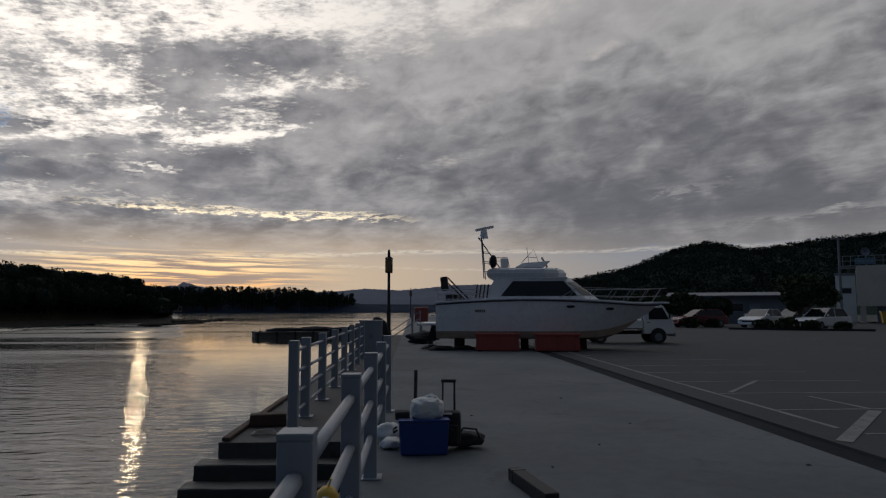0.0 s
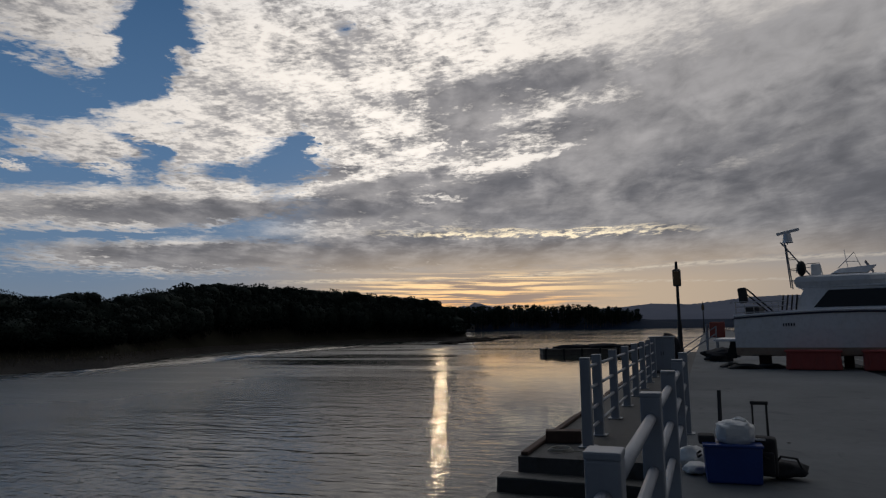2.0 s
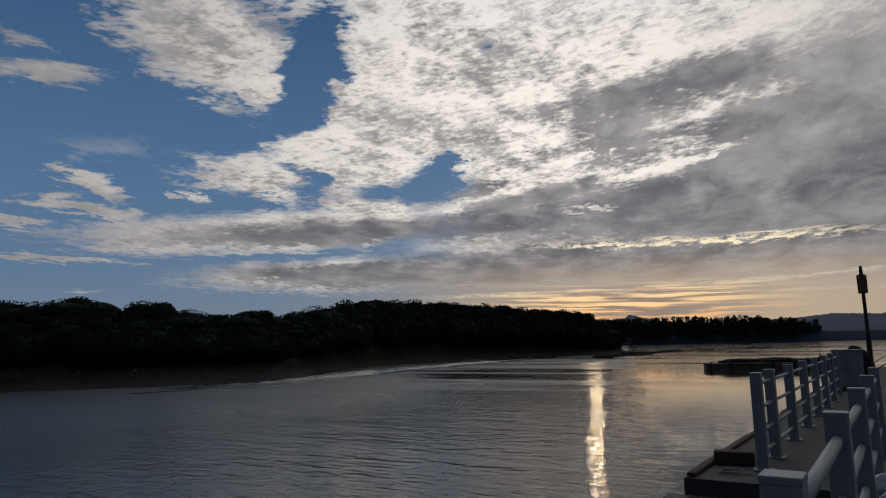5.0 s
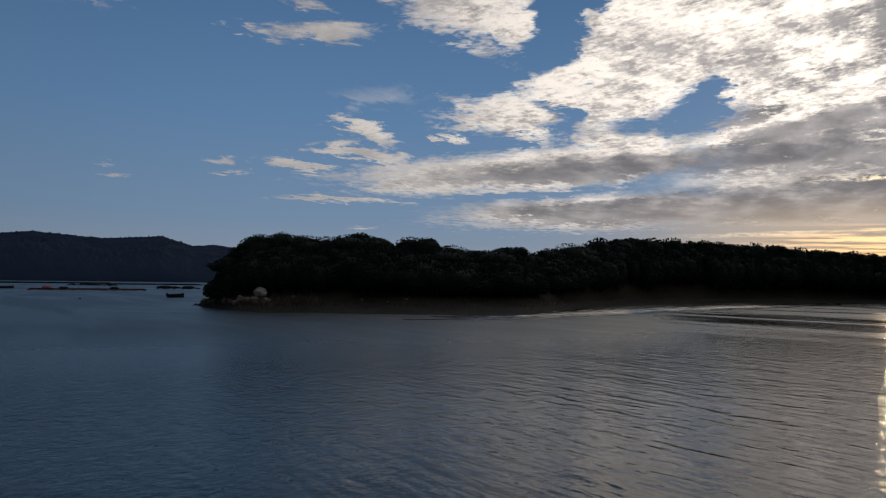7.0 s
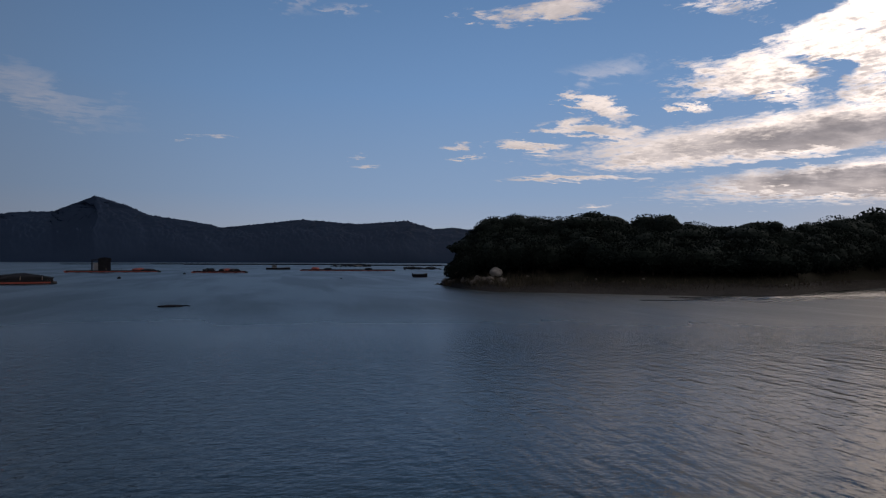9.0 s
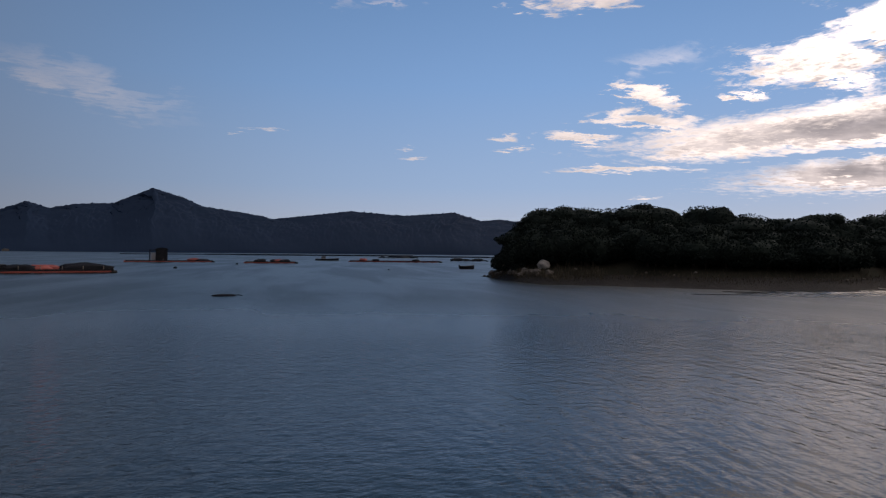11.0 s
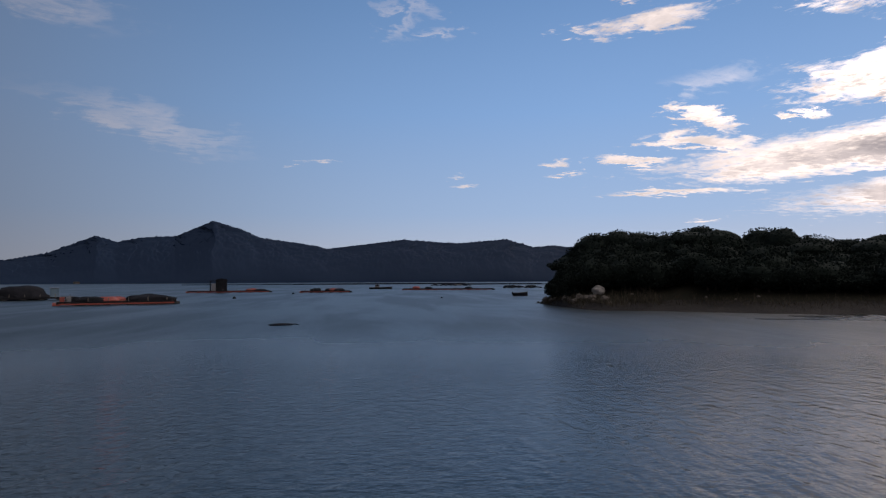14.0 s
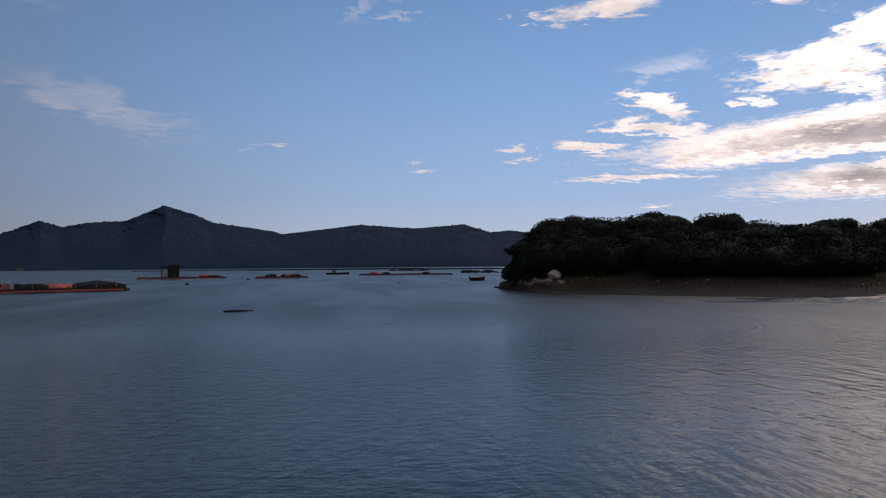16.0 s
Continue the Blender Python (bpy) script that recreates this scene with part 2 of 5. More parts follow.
air = g.mix(g.mul(g.step(el, 8.0, 3.0), g.mul(g.step(az, -50.0, -30.0), 0.85)), air, warm)
level = g.add(el, g.mul(g.add(streak, -0.5), 0.9), g.step(az, -22.0, 2.0, -4.05, -4.8))
thread = g.mul(g.step(g.math("ABSOLUTE", level), 0.03, 0.26, 1.0, 0.0), g.mul(g.step(curd, 0.36, 0.56), g.step(az, -38.0, -30.0)))
level = g.add(el, g.mul(g.add(streak, -0.5), 0.7), g.mul(g.add(az, -3.0), 0.03), -3.3)
thread = g.math("MAXIMUM", thread, g.mul(g.step(g.math("ABSOLUTE", level), 0.02, 0.16, 0.7, 0.0), g.mul(g.step(curd, 0.42, 0.58), g.mul(g.step(az, -12.0, -6.0), g.step(az, 12.0, 6.0)))))
air = g.mix(g.mul(thread, 0.75), air, g.mix(glow, (0.42, 0.40, 0.39), (0.95, 0.82, 0.62)))
air = g.mix(g.mul(band, 0.85), air, fire)
air = g.mix(g.mul(hot, 0.9), air, (1.40, 1.18, 0.82))
# the sky behind the viewer is dusky
dusk = g.step(dot.outputs["Value"], 0.48, -0.40)
dome = g.mix(g.mul(dusk, 0.9), air, (0.042, 0.052, 0.069))
bg = g.node("ShaderNodeBackground")
g.put(bg.inputs[0], dome)
bg.inputs[1].default_value = 1.0
g.put(g.node("ShaderNodeOutputWorld").inputs[0], bg.outputs[0])

sun = new("sun", bpy.data.lights.new("sun", "SUN"))
sun.data.energy, sun.data.angle, sun.data.color = 0.0085, radians(0.8), (1.0, 0.74, 0.46)
sun.matrix_world = look(toward(SUN_AZ, SUN_EL, 100), (0, 0, 0))
# ---- materials ----
def surface(name, one, two, size=1.0, rough=0.7, bump=0.2, metal=0.0, depth=0.01, vary=0.0, stain=None, specular=0.5):
    """A material of two tones mixed by fine grain and large stains, in metres; vary: how far single pieces differ."""
    m = bpy.data.materials.new(name)
    m.use_nodes = True
    q = Graph(m.node_tree)
    b = m.node_tree.nodes["Principled BSDF"]
    where = q.node("ShaderNodeTexCoord").outputs["Object"]
    big = q.noise(where, 0.55 / size, 4.0, 0.55, 0.4)
    small = q.noise(where, 9.0 / size, 6.0, 0.65)
    f = q.add(q.mul(q.step(big, 0.3, 0.7), 0.65), q.mul(q.step(small, 0.3, 0.7), 0.35))
    col = q.mix(f, one, two)
    if stain:
        col = q.mix(q.mul(q.step(q.noise(where, 1.7 / size, 6.0, 0.7, 1.0), 0.54, 0.68), 0.8), col, stain)
    if vary:
        rnd = q.node("ShaderNodeObjectInfo").outputs["Random"]
        hs = q.node("ShaderNodeHueSaturation")
        q.put(hs.inputs["Color"], col)
        q.put(hs.inputs["Value"], q.add(1.0 - vary, q.mul(rnd, 2 * vary)))
        col = hs.outputs[0]
    q.put(b.inputs["Base Color"], col)
    q.put(b.inputs["Roughness"], q.math("ADD", rough - 0.08, q.mul(small, 0.16), clamp=True))
    b.inputs["Metallic"].default_value = metal
    b.inputs["Specular IOR Level"].default_value = specular
    if bump:
        bp = q.node("ShaderNodeBump")
        bp.inputs["Strength"].default_value, bp.inputs["Distance"].default_value = bump, depth
        q.put(bp.inputs["Height"], q.add(small, q.mul(big, 0.6)))
        q.put(b.inputs["Normal"], bp.outputs[0])
    return m


def glassy(name, tint, rough=0.04):
    m = bpy.data.materials.new(name)
    m.use_nodes = True
    b = m.node_tree.nodes["Principled BSDF"]
    b.inputs["Base Color"].default_value = (*tint, 1)
    b.inputs["Roughness"].default_value = rough
    return m


def sea(name, far_rough):
    m = bpy.data.materials.new(name)
    m.use_nodes = True
    q = Graph(m.node_tree)
    b = m.node_tree.nodes["Principled BSDF"]
    where = q.node("ShaderNodeTexCoord").outputs["Object"]
    mp = q.node("ShaderNodeMapping")
    q.put(mp.inputs[0], where)
    mp.inputs["Rotation"].default_value = (0, 0, radians(-27))
    mp.inputs["Scale"].default_value = (0.18, 1.0, 1.0)
    v = mp.outputs[0]
    swell = q.noise(v, 0.6, 3.0, 0.5, 0.2)
    facet = q.node("ShaderNodeMapping")
    q.put(facet.inputs[0], where)
    facet.inputs["Rotation"].default_value = (0, 0, radians(-25))
    facet.inputs["Scale"].default_value = (0.40, 1.0, 1.0)
    wave = q.add(q.mul(q.noise(v, 2.1, 4.0, 0.6, 0.25), 0.45), q.mul(q.noise(facet.outputs[0], 2.4, 1.5, 0.5, 0.2), 0.95))
    calm = q.step(q.noise(where, 0.02, 3.0, 0.5, 0.5), 0.36, 0.62, 0.6, 1.0)
    side = q.node("ShaderNodeMapping")
    q.put(side.inputs[0], where)
    side.inputs["Rotation"].default_value = (0, 0, radians(8))
    side.inputs["Scale"].default_value = (1.0, 0.60, 1.0)
    breeze = q.noise(side.outputs[0], 3.6, 4.0, 0.6, 0.2)
    sp = q.node("ShaderNodeSeparateXYZ")
    q.put(sp.inputs[0], where)
    west = q.step(q.add(sp.outputs[0], q.mul(sp.outputs[1], 0.75)), 20.0, -25.0)
    # smooth water in the lee of the landing
    lee = q.step(q.add(sp.outputs[0], q.mul(sp.outputs[1], 0.345), q.mul(q.add(q.noise(where, 0.15, 2.0), -0.5), 3.0)), -1.5, 2.5)
    open_sea = q.step(lee, 0.0, 1.0, 1.0, 0.11)
    h = q.add(q.mul(swell, q.mul(open_sea, 0.055)), q.mul(q.mul(q.mul(wave, calm), q.step(west, 0.0, 1.0, 0.072, 0.045)), open_sea), q.mul(q.mul(q.mul(breeze, west), west), 0.056))
    chop = q.noise(where, 5.0, 2.0, 0.5, 0.2)
    far = q.node("ShaderNodeVectorMath", operation="LENGTH")
    q.put(far.inputs[0], where)
    h = q.add(h, q.mul(chop, q.mul(open_sea, q.step(far.outputs["Value"], 20.0, 60.0, 0.0055, 0.0012))))
    h = q.mul(h, q.step(far.outputs["Value"], 28.0, 110.0, 1.0, q.step(west, 0.0, 1.0, 0.40, 0.50)))
    bp = q.node("ShaderNodeBump")
    bp.inputs["Strength"].default_value, bp.inputs["Distance"].default_value = 1.0, 1.0
    q.put(bp.inputs["Height"], h)
    q.put(b.inputs["Normal"], bp.outputs[0])
    b.inputs["Base Color"].default_value = (0.011, 0.018, 0.018, 1)
    paw = q.node("ShaderNodeMapping")
    q.put(paw.inputs[0], where)
    paw.inputs["Rotation"].default_value = (0, 0, radians(-38))
    paw.inputs["Scale"].default_value = (0.02, 0.11, 1.0)
    ruffle = q.step(q.noise(paw.outputs[0], 1.0, 5.0, 0.6, 0.3), 0.38, 0.60, q.step(west, 0.1, 0.7, 0.28, 0.98), 1.2)
    q.put(b.inputs["Roughness"], q.mul(q.mul(q.step(far.outputs["Value"], q.step(west, 0.0, 1.0, 26.0, 16.0), q.step(west, 0.0, 1.0, 85.0, 62.0), 0.03, q.step(west, 0.0, 1.0, far_rough, far_rough * 1.2)), ruffle), q.step(lee, 0.0, 1.0, 1.0, 0.45)))
    b.inputs["IOR"].default_value = 1.33
    return m


M_SEA = sea("sea_water", 0.28)
M_WAKE = sea("glassy_wake_water", 0.06)
M_CONCRETE = surface("quay_concrete", (0.072, 0.083, 0.092), (0.136, 0.150, 0.160), 2.0, 0.85, 0.5, stain=(0.057, 0.066, 0.072))
M_WETSTONE = surface("wet_quay_stone", (0.024, 0.026, 0.026), (0.046, 0.048, 0.047), 1.2, 0.6, 0.5, depth=0.03, stain=(0.03, 0.035, 0.02))
M_LANDING = surface("worn_landing_concrete", (0.042, 0.043, 0.043), (0.078, 0.079, 0.078), 1.2, 0.8, 0.6, depth=0.02, stain=(0.034, 0.031, 0.028))
M_ASPHALT = surface("asphalt", (0.027, 0.031, 0.035), (0.041, 0.046, 0.051), 1.5, 0.9, 0.4, stain=(0.030, 0.032, 0.034))
M_LINE = surface("worn_road_paint", (0.13, 0.135, 0.135), (0.24, 0.245, 0.24), 0.45, 0.85, 0.1, stain=(0.055, 0.058, 0.06))
M_KERB = surface("gutter_concrete", (0.020, 0.022, 0.024), (0.034, 0.037, 0.040), 1.0, 0.9, 0.4)
M_GUTTER = surface("wet_gutter_concrete", (0.026, 0.029, 0.032), (0.044, 0.049, 0.054), 1.2, 0.95, 0.4, specular=0.04)
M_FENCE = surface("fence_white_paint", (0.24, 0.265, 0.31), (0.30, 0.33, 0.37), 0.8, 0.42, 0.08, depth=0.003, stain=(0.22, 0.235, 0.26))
M_WOODEDGE = surface("weathered_red_timber", (0.06, 0.035, 0.027), (0.10, 0.062, 0.048), 0.7, 0.85, 0.5)
M_DARKMETAL = surface("dark_lamp_metal", (0.025, 0.025, 0.028), (0.045, 0.045, 0.048), 0.5, 0.5, 0.1, metal=0.3)
M_GEL = surface("white_gelcoat", (0.76, 0.77, 0.79), (0.84, 0.84, 0.85), 1.5, 0.28, 0.03, stain=(0.72, 0.72, 0.71))
M_ANTIFOUL = surface("worn_bottom_paint", (0.34, 0.24, 0.18), (0.46, 0.36, 0.28), 0.9, 0.8, 0.3, stain=(0.30, 0.20, 0.16))
M_STRIPE = surface("navy_stripe", (0.02, 0.025, 0.05), (0.03, 0.035, 0.06), 0.5, 0.4, 0.0)
M_GLASS = glassy("dark_tinted_glass", (0.012, 0.014, 0.016))
M_STEEL = surface("stainless_tube", (0.36, 0.36, 0.37), (0.46, 0.46, 0.46), 0.3, 0.35, 0.0, metal=0.9)
M_ORANGE = surface("faded_orange_plastic", (0.34, 0.060, 0.050), (0.42, 0.085, 0.070), 0.7, 0.6, 0.15, stain=(0.28, 0.07, 0.06))
M_RUST = surface("faded_red_float_plastic", (0.25, 0.056, 0.045), (0.34, 0.080, 0.062), 0.7, 0.7, 0.15)
M_BLACK = surface("black_rubber", (0.015, 0.015, 0.016), (0.028, 0.028, 0.028), 0.3, 0.7, 0.2)
M_CLOTH = surface("black_cloth", (0.02, 0.02, 0.023), (0.04, 0.04, 0.044), 0.15, 0.9, 0.4)
M_BLUE = surface("blue_plastic", (0.008, 0.036, 0.19), (0.014, 0.055, 0.25), 0.4, 0.4, 0.05)
M_BAG = surface("white_plastic_bag", (0.66, 0.68, 0.68), (0.80, 0.81, 0.80), 0.12, 0.4, 0.5, depth=0.02)
M_YELLOW = surface("yellow_plastic", (0.55, 0.34, 0.04), (0.68, 0.44, 0.07), 0.2, 0.5, 0.1)
M_WHITECAR = surface("white_car_paint", (0.80, 0.80, 0.80), (0.85, 0.85, 0.85), 2.0, 0.25, 0.0)
M_REDCAR = surface("red_car_paint", (0.10, 0.008, 0.014), (0.13, 0.012, 0.02), 2.0, 0.25, 0.0)
M_DARKCAR = surface("dark_car_paint", (0.02, 0.022, 0.028), (0.03, 0.032, 0.038), 2.0, 0.25, 0.0)
M_LAMP = surface("headlight_lens", (0.6, 0.6, 0.6), (0.75, 0.75, 0.75), 0.2, 0.15, 0.0)
M_TAIL = surface("red_lamp_lens", (0.3, 0.01, 0.01), (0.4, 0.02, 0.02), 0.2, 0.2, 0.0)
M_LEAF = surface("dark_oak_leaves", (0.013, 0.021, 0.019), (0.023, 0.033, 0.027), 3.0, 0.9, 0.0, specular=0.1)
M_GARDEN = surface("green_garden_leaves", (0.030, 0.046, 0.022), (0.055, 0.072, 0.036), 1.5, 0.85, 0.0, specular=0.15)
M_HILL = surface("wooded_slope", (0.017, 0.029, 0.026), (0.027, 0.040, 0.034), 8.0, 0.95, 0.4, depth=1.5, specular=0.05)
M_PINE = surface("pine_needles", (0.017, 0.030, 0.024), (0.027, 0.042, 0.032), 6.0, 0.9, 0.0, specular=0.1)
# wood seen across water: the blue of the air between is mixed into its colour
M_HAZEWOOD = surface("hazed_far_wood", (0.010, 0.021, 0.044), (0.014, 0.027, 0.053), 60.0, 0.9, 0.15, depth=1.2, specular=0.05)
# pale blue-grey base colour stands in for haze over the farthest ridges
M_HAZEBLUE = surface("haze_blue_ridge", (0.155, 0.17, 0.215), (0.19, 0.205, 0.25), 300.0, 0.95, 0.0, specular=0.0)
M_BARK = surface("bark", (0.05, 0.04, 0.03), (0.09, 0.07, 0.055), 0.4, 0.9, 0.6)
M_REED = surface("dry_shore_grass", (0.05, 0.042, 0.028), (0.09, 0.076, 0.05), 1.0, 0.9, 0.0)
M_MUD = surface("tidal_mud_and_gravel", (0.012, 0.010, 0.009), (0.028, 0.024, 0.020), 2.0, 0.8, 1.0, depth=0.25, stain=(0.012, 0.011, 0.009), specular=0.12)
M_SOIL = surface("woodland_soil", (0.018, 0.018, 0.013), (0.03, 0.028, 0.02), 4.0, 0.95, 0.3, specular=0.05)
M_ROCK = surface("pale_boulder", (0.11, 0.095, 0.08), (0.18, 0.16, 0.14), 1.5, 0.85, 0.6, depth=0.06, stain=(0.14, 0.12, 0.10))
M_NET = surface("dark_fishing_net", (0.012, 0.014, 0.018), (0.028, 0.030, 0.037), 0.8, 0.95, 0.8, depth=0.08, specular=0.1)
M_PLANK = surface("grey_raft_planks", (0.11, 0.10, 0.09), (0.19, 0.175, 0.155), 0.8, 0.85, 0.4, vary=0.2)
M_BEIGE = surface("beige_render", (0.64, 0.54, 0.45), (0.74, 0.64, 0.54), 3.0, 0.85, 0.1, stain=(0.58, 0.48, 0.40))
M_CREAM = surface("cream_render", (0.76, 0.72, 0.65), (0.82, 0.79, 0.73), 3.0, 0.85, 0.1)
M_BLUEROOF = surface("blue_sheet_roof", (0.06, 0.08, 0.11), (0.10, 0.125, 0.16), 2.0, 0.5, 0.1)
M_GREYWALL = surface("grey_sheet_wall", (0.16, 0.17, 0.19), (0.24, 0.25, 0.27), 2.0, 0.6, 0.1)
M_ROPE = surface("pale_rope", (0.30, 0.28, 0.24), (0.42, 0.40, 0.35), 0.1, 0.9, 0.4)
M_CYAN = surface("blue_painted_steel", (0.12, 0.22, 0.30), (0.18, 0.28, 0.36), 0.8, 0.6, 0.1)
# ---- building helpers ----
def part(name, bm, material, parent=None, label="", smooth=False):
    """Links a bmesh as one mesh object, under its thing where there is one."""
    me = bpy.data.meshes.new(name)
    bm.to_mesh(me)
    bm.free()
    me.materials.append(material)
    if smooth:
        for p in me.polygons:
            p.use_smooth = True
    ob = new(name, me)
    if parent is not None:
        ob.parent = parent
    if label:
        tagged(ob, label)
    return ob


def thing(name, label, category, m=None, group="", kind=""):
    ob = new(name)
    ob.empty_display_size = 0.2
    if m is not None:
        ob.matrix_world = m
    return tagged(ob, label, category, group, kind)


def box(size, at=(0, 0, 0), bevel=0.0, bm=None, turn=None, taper=1.0):
    """A bevelled box, at its centre; taper: the top's share of the bottom's size."""
    b = bmesh.new()
    bmesh.ops.create_cube(b, size=1.0)
    for v in b.verts:
        k = taper if v.co.z > 0 else 1.0
        v.co = Vector((v.co.x * size[0] * k, v.co.y * size[1] * k, v.co.z * size[2]))
    if bevel:
        bmesh.ops.bevel(b, geom=list(b.edges), offset=bevel, segments=2, affect="EDGES", profile=0.6)
    if turn is not None:
        bmesh.ops.transform(b, matrix=turn, verts=b.verts)
    bmesh.ops.translate(b, vec=at, verts=b.verts)
    return join(bm, b)


def join(bm, b):
    if bm is None:
        return b
    me = bpy.data.meshes.new("tmp")
    b.to_mesh(me)
    b.free()
    bm.from_mesh(me)
    bpy.data.meshes.remove(me)
    return bm


def tube(points, r, bm=None, seg=8, r2=None):
    """A round bar along points; r2: its radius at the end."""
    b = bmesh.new()
    pts = [Vector(p) for p in points]
    rings = []
    for i, p in enumerate(pts):
        d = (pts[min(i + 1, len(pts) - 1)] - pts[max(i - 1, 0)]).normalized()
        side = d.cross(Vector((0, 0, 1)))
        if side.length < 1e-3:
            side = Vector((1, 0, 0))
        side.normalize()
        up = side.cross(d)
        k = r if r2 is None else r + (r2 - r) * i / (len(pts) - 1)
        rings.append([b.verts.new(p + (side * math.cos(a) + up * math.sin(a)) * k) for a in (2 * math.pi * j / seg for j in range(seg))])
    for s, e in zip(rings, rings[1:]):
        for j in range(seg):
            b.faces.new((s[j], s[(j + 1) % seg], e[(j + 1) % seg], e[j]))
    b.faces.new(rings[0][::-1])
    b.faces.new(rings[-1])
    bmesh.ops.recalc_face_normals(b, faces=b.faces)
    return join(bm, b)


def loft(sections, bm=None, close=True, caps=True):
    """Joins rings of equally many points."""
    b = bmesh.new()
    rings = [[b.verts.new(p) for p in s] for s in sections]
    n = len(rings[0])
    for s, e in zip(rings, rings[1:]):
        for j in range(n if close else n - 1):
            b.faces.new((s[j], s[(j + 1) % n], e[(j + 1) % n], e[j]))
    if caps:
        b.faces.new(rings[0][::-1])
        b.faces.new(rings[-1])
    bmesh.ops.recalc_face_normals(b, faces=b.faces)
    return join(bm, b)


def prism(outline, y0, y1, bm=None, bevel=0.0):
    """An outline in x and z, pushed from y0 to y1."""
    b = loft([[(x, y0, z) for x, z in outline], [(x, y1, z) for x, z in outline]])
    if bevel:
        bmesh.ops.bevel(b, geom=list(b.edges), offset=bevel, segments=2, affect="EDGES", profile=0.6)
    return join(bm, b)


def lump(size, seed, rough=0.25, level=2, at=(0, 0, 0), bm=None, flat=None):
    """An uneven round body; flat: nothing lies below this height."""
    b = bmesh.new()
    bmesh.ops.create_icosphere(b, subdivisions=level, radius=1.0)
    for v in b.verts:
        d = v.co.normalized()
        k = 1 + rough * (noise.noise(d * 1.6 + Vector((seed * 7.1, 0, 0))) + 0.5 * noise.noise(d * 4.0 + Vector((0, seed * 3.3, 0))))
        v.co = Vector((d.x * size[0], d.y * size[1], d.z * size[2])) * k
        if flat is not None:
            v.co.z = max(v.co.z, flat)
        v.co += Vector(at)
    return join(bm, b)


def grid_mesh(name, xs, ys, fn, material, smooth=True):
    """A sheet over two rows of parameters; fn gives each place."""
    verts = [fn(x, y) for x in xs for y in ys]
    n = len(ys)
    faces = [(i * n + j, (i + 1) * n + j, (i + 1) * n + j + 1, i * n + j + 1) for i in range(len(xs) - 1) for j in range(n - 1)]
    me = bpy.data.meshes.new(name)
    me.from_pydata(verts, [], faces)
    me.materials.append(material)
    for p in me.polygons:
        p.use_smooth = smooth
    me.update()
    return new(name, me)


def curve_at(x, table):
    """Piecewise-linear value of a short table of (x, value)."""
    return float(np.interp(x, [a for a, _ in table], [b for _, b in table]))


class Leaves:
    """Collects many small leaf clumps for one mesh."""

    def __init__(self, seed):
        self.rng = np.random.default_rng(seed)
        self.v, self.f = [], []

    def crown(self, c, rx, ry, rz, count, leaf):
        r = self.rng
        bumps = r.normal(size=(7, 3))
        bumps /= np.linalg.norm(bumps, axis=1)[:, None]
        d = r.normal(size=(count, 3))
        d /= np.linalg.norm(d, axis=1)[:, None]
        lobe = 0.78 + 0.30 * np.maximum(0, (d @ bumps.T)).max(1) ** 3
        k = lobe * (1 - 0.25 * r.random(count) ** 2.0)
        p = np.array(c) + d * np.array([rx, ry, rz]) * k[:, None]
        self.clumps(p, leaf)

    def clumps(self, p, leaf):
        r = self.rng
        n = len(p)
        a, b = r.normal(size=(n, 3)), r.normal(size=(n, 3))
        a /= np.linalg.norm(a, axis=1)[:, None]
        b -= (a * b).sum(1)[:, None] * a
        b /= np.linalg.norm(b, axis=1)[:, None]
        s = (leaf * (0.6 + 0.8 * r.random(n)))[:, None]
        base = sum(len(q) for q in self.v)
        quad = np.stack([p + a * s, p + b * s * 0.8, p - a * s, p - b * s * 0.6], 1).reshape(-1, 3)
        self.v.append(quad)
        i = base + 4 * np.arange(n)
        self.f.append(np.stack([i, i + 1, i + 2, i + 3], 1))

    def mesh(self, name, material):
        v, f = np.concatenate(self.v), np.concatenate(self.f)
        me = bpy.data.meshes.new(name)
        me.from_pydata(v.tolist(), [], f.tolist())
        me.materials.append(material)
        return me
# ---- the sea, the quay and the land ----
sea_sheet = grid_mesh("water", (-4500, -600, -100, -30, 0, 60, 600, 4500), (-4500, -600, -100, -30, 0, 60, 600, 4500),
                      lambda x, y: (x, y, WATER), M_SEA)
tagged(sea_sheet, "calm evening sea with small ripples", "water", kind="structure")


def plate(name, outline, top, bottom, material, label, category):
    """A slab with the outline, in x and y."""
    b = loft([[(x, y, bottom) for x, y in outline], [(x, y, top) for x, y in outline]])
    return tagged(part(name, b, material), label, category, kind="structure")


GUTTER = 4.73
plate("quay", [(-0.66, -300), (GUTTER, -300), (GUTTER, 150), (-0.66, 150)], 0.0, -6.0, M_CONCRETE, "worn grey concrete quay apron", "quay")
plate("gutter", [(GUTTER, -300), (GUTTER + 0.46, -300), (GUTTER + 0.46, 150), (GUTTER, 150)], -0.035, -6.0, M_GUTTER,
      "dark recessed gutter strip along the car park", "gutter")
plate("ground", [(GUTTER + 0.46, -3000), (4000, -3000), (4000, 1500), (900, 700), (300, 420), (70, 210), (18, 160), (GUTTER + 0.46, 150)],
      0.0, -6.0, M_ASPHALT, "dark asphalt car park and land behind the quay", "ground")
plate("landing", [(-2.40, 8.55), (-0.664, 8.55), (-0.664, 42), (-2.40, 42)], -0.004, -6.0, M_LANDING, "low dark stone landing beside the quay", "landing")

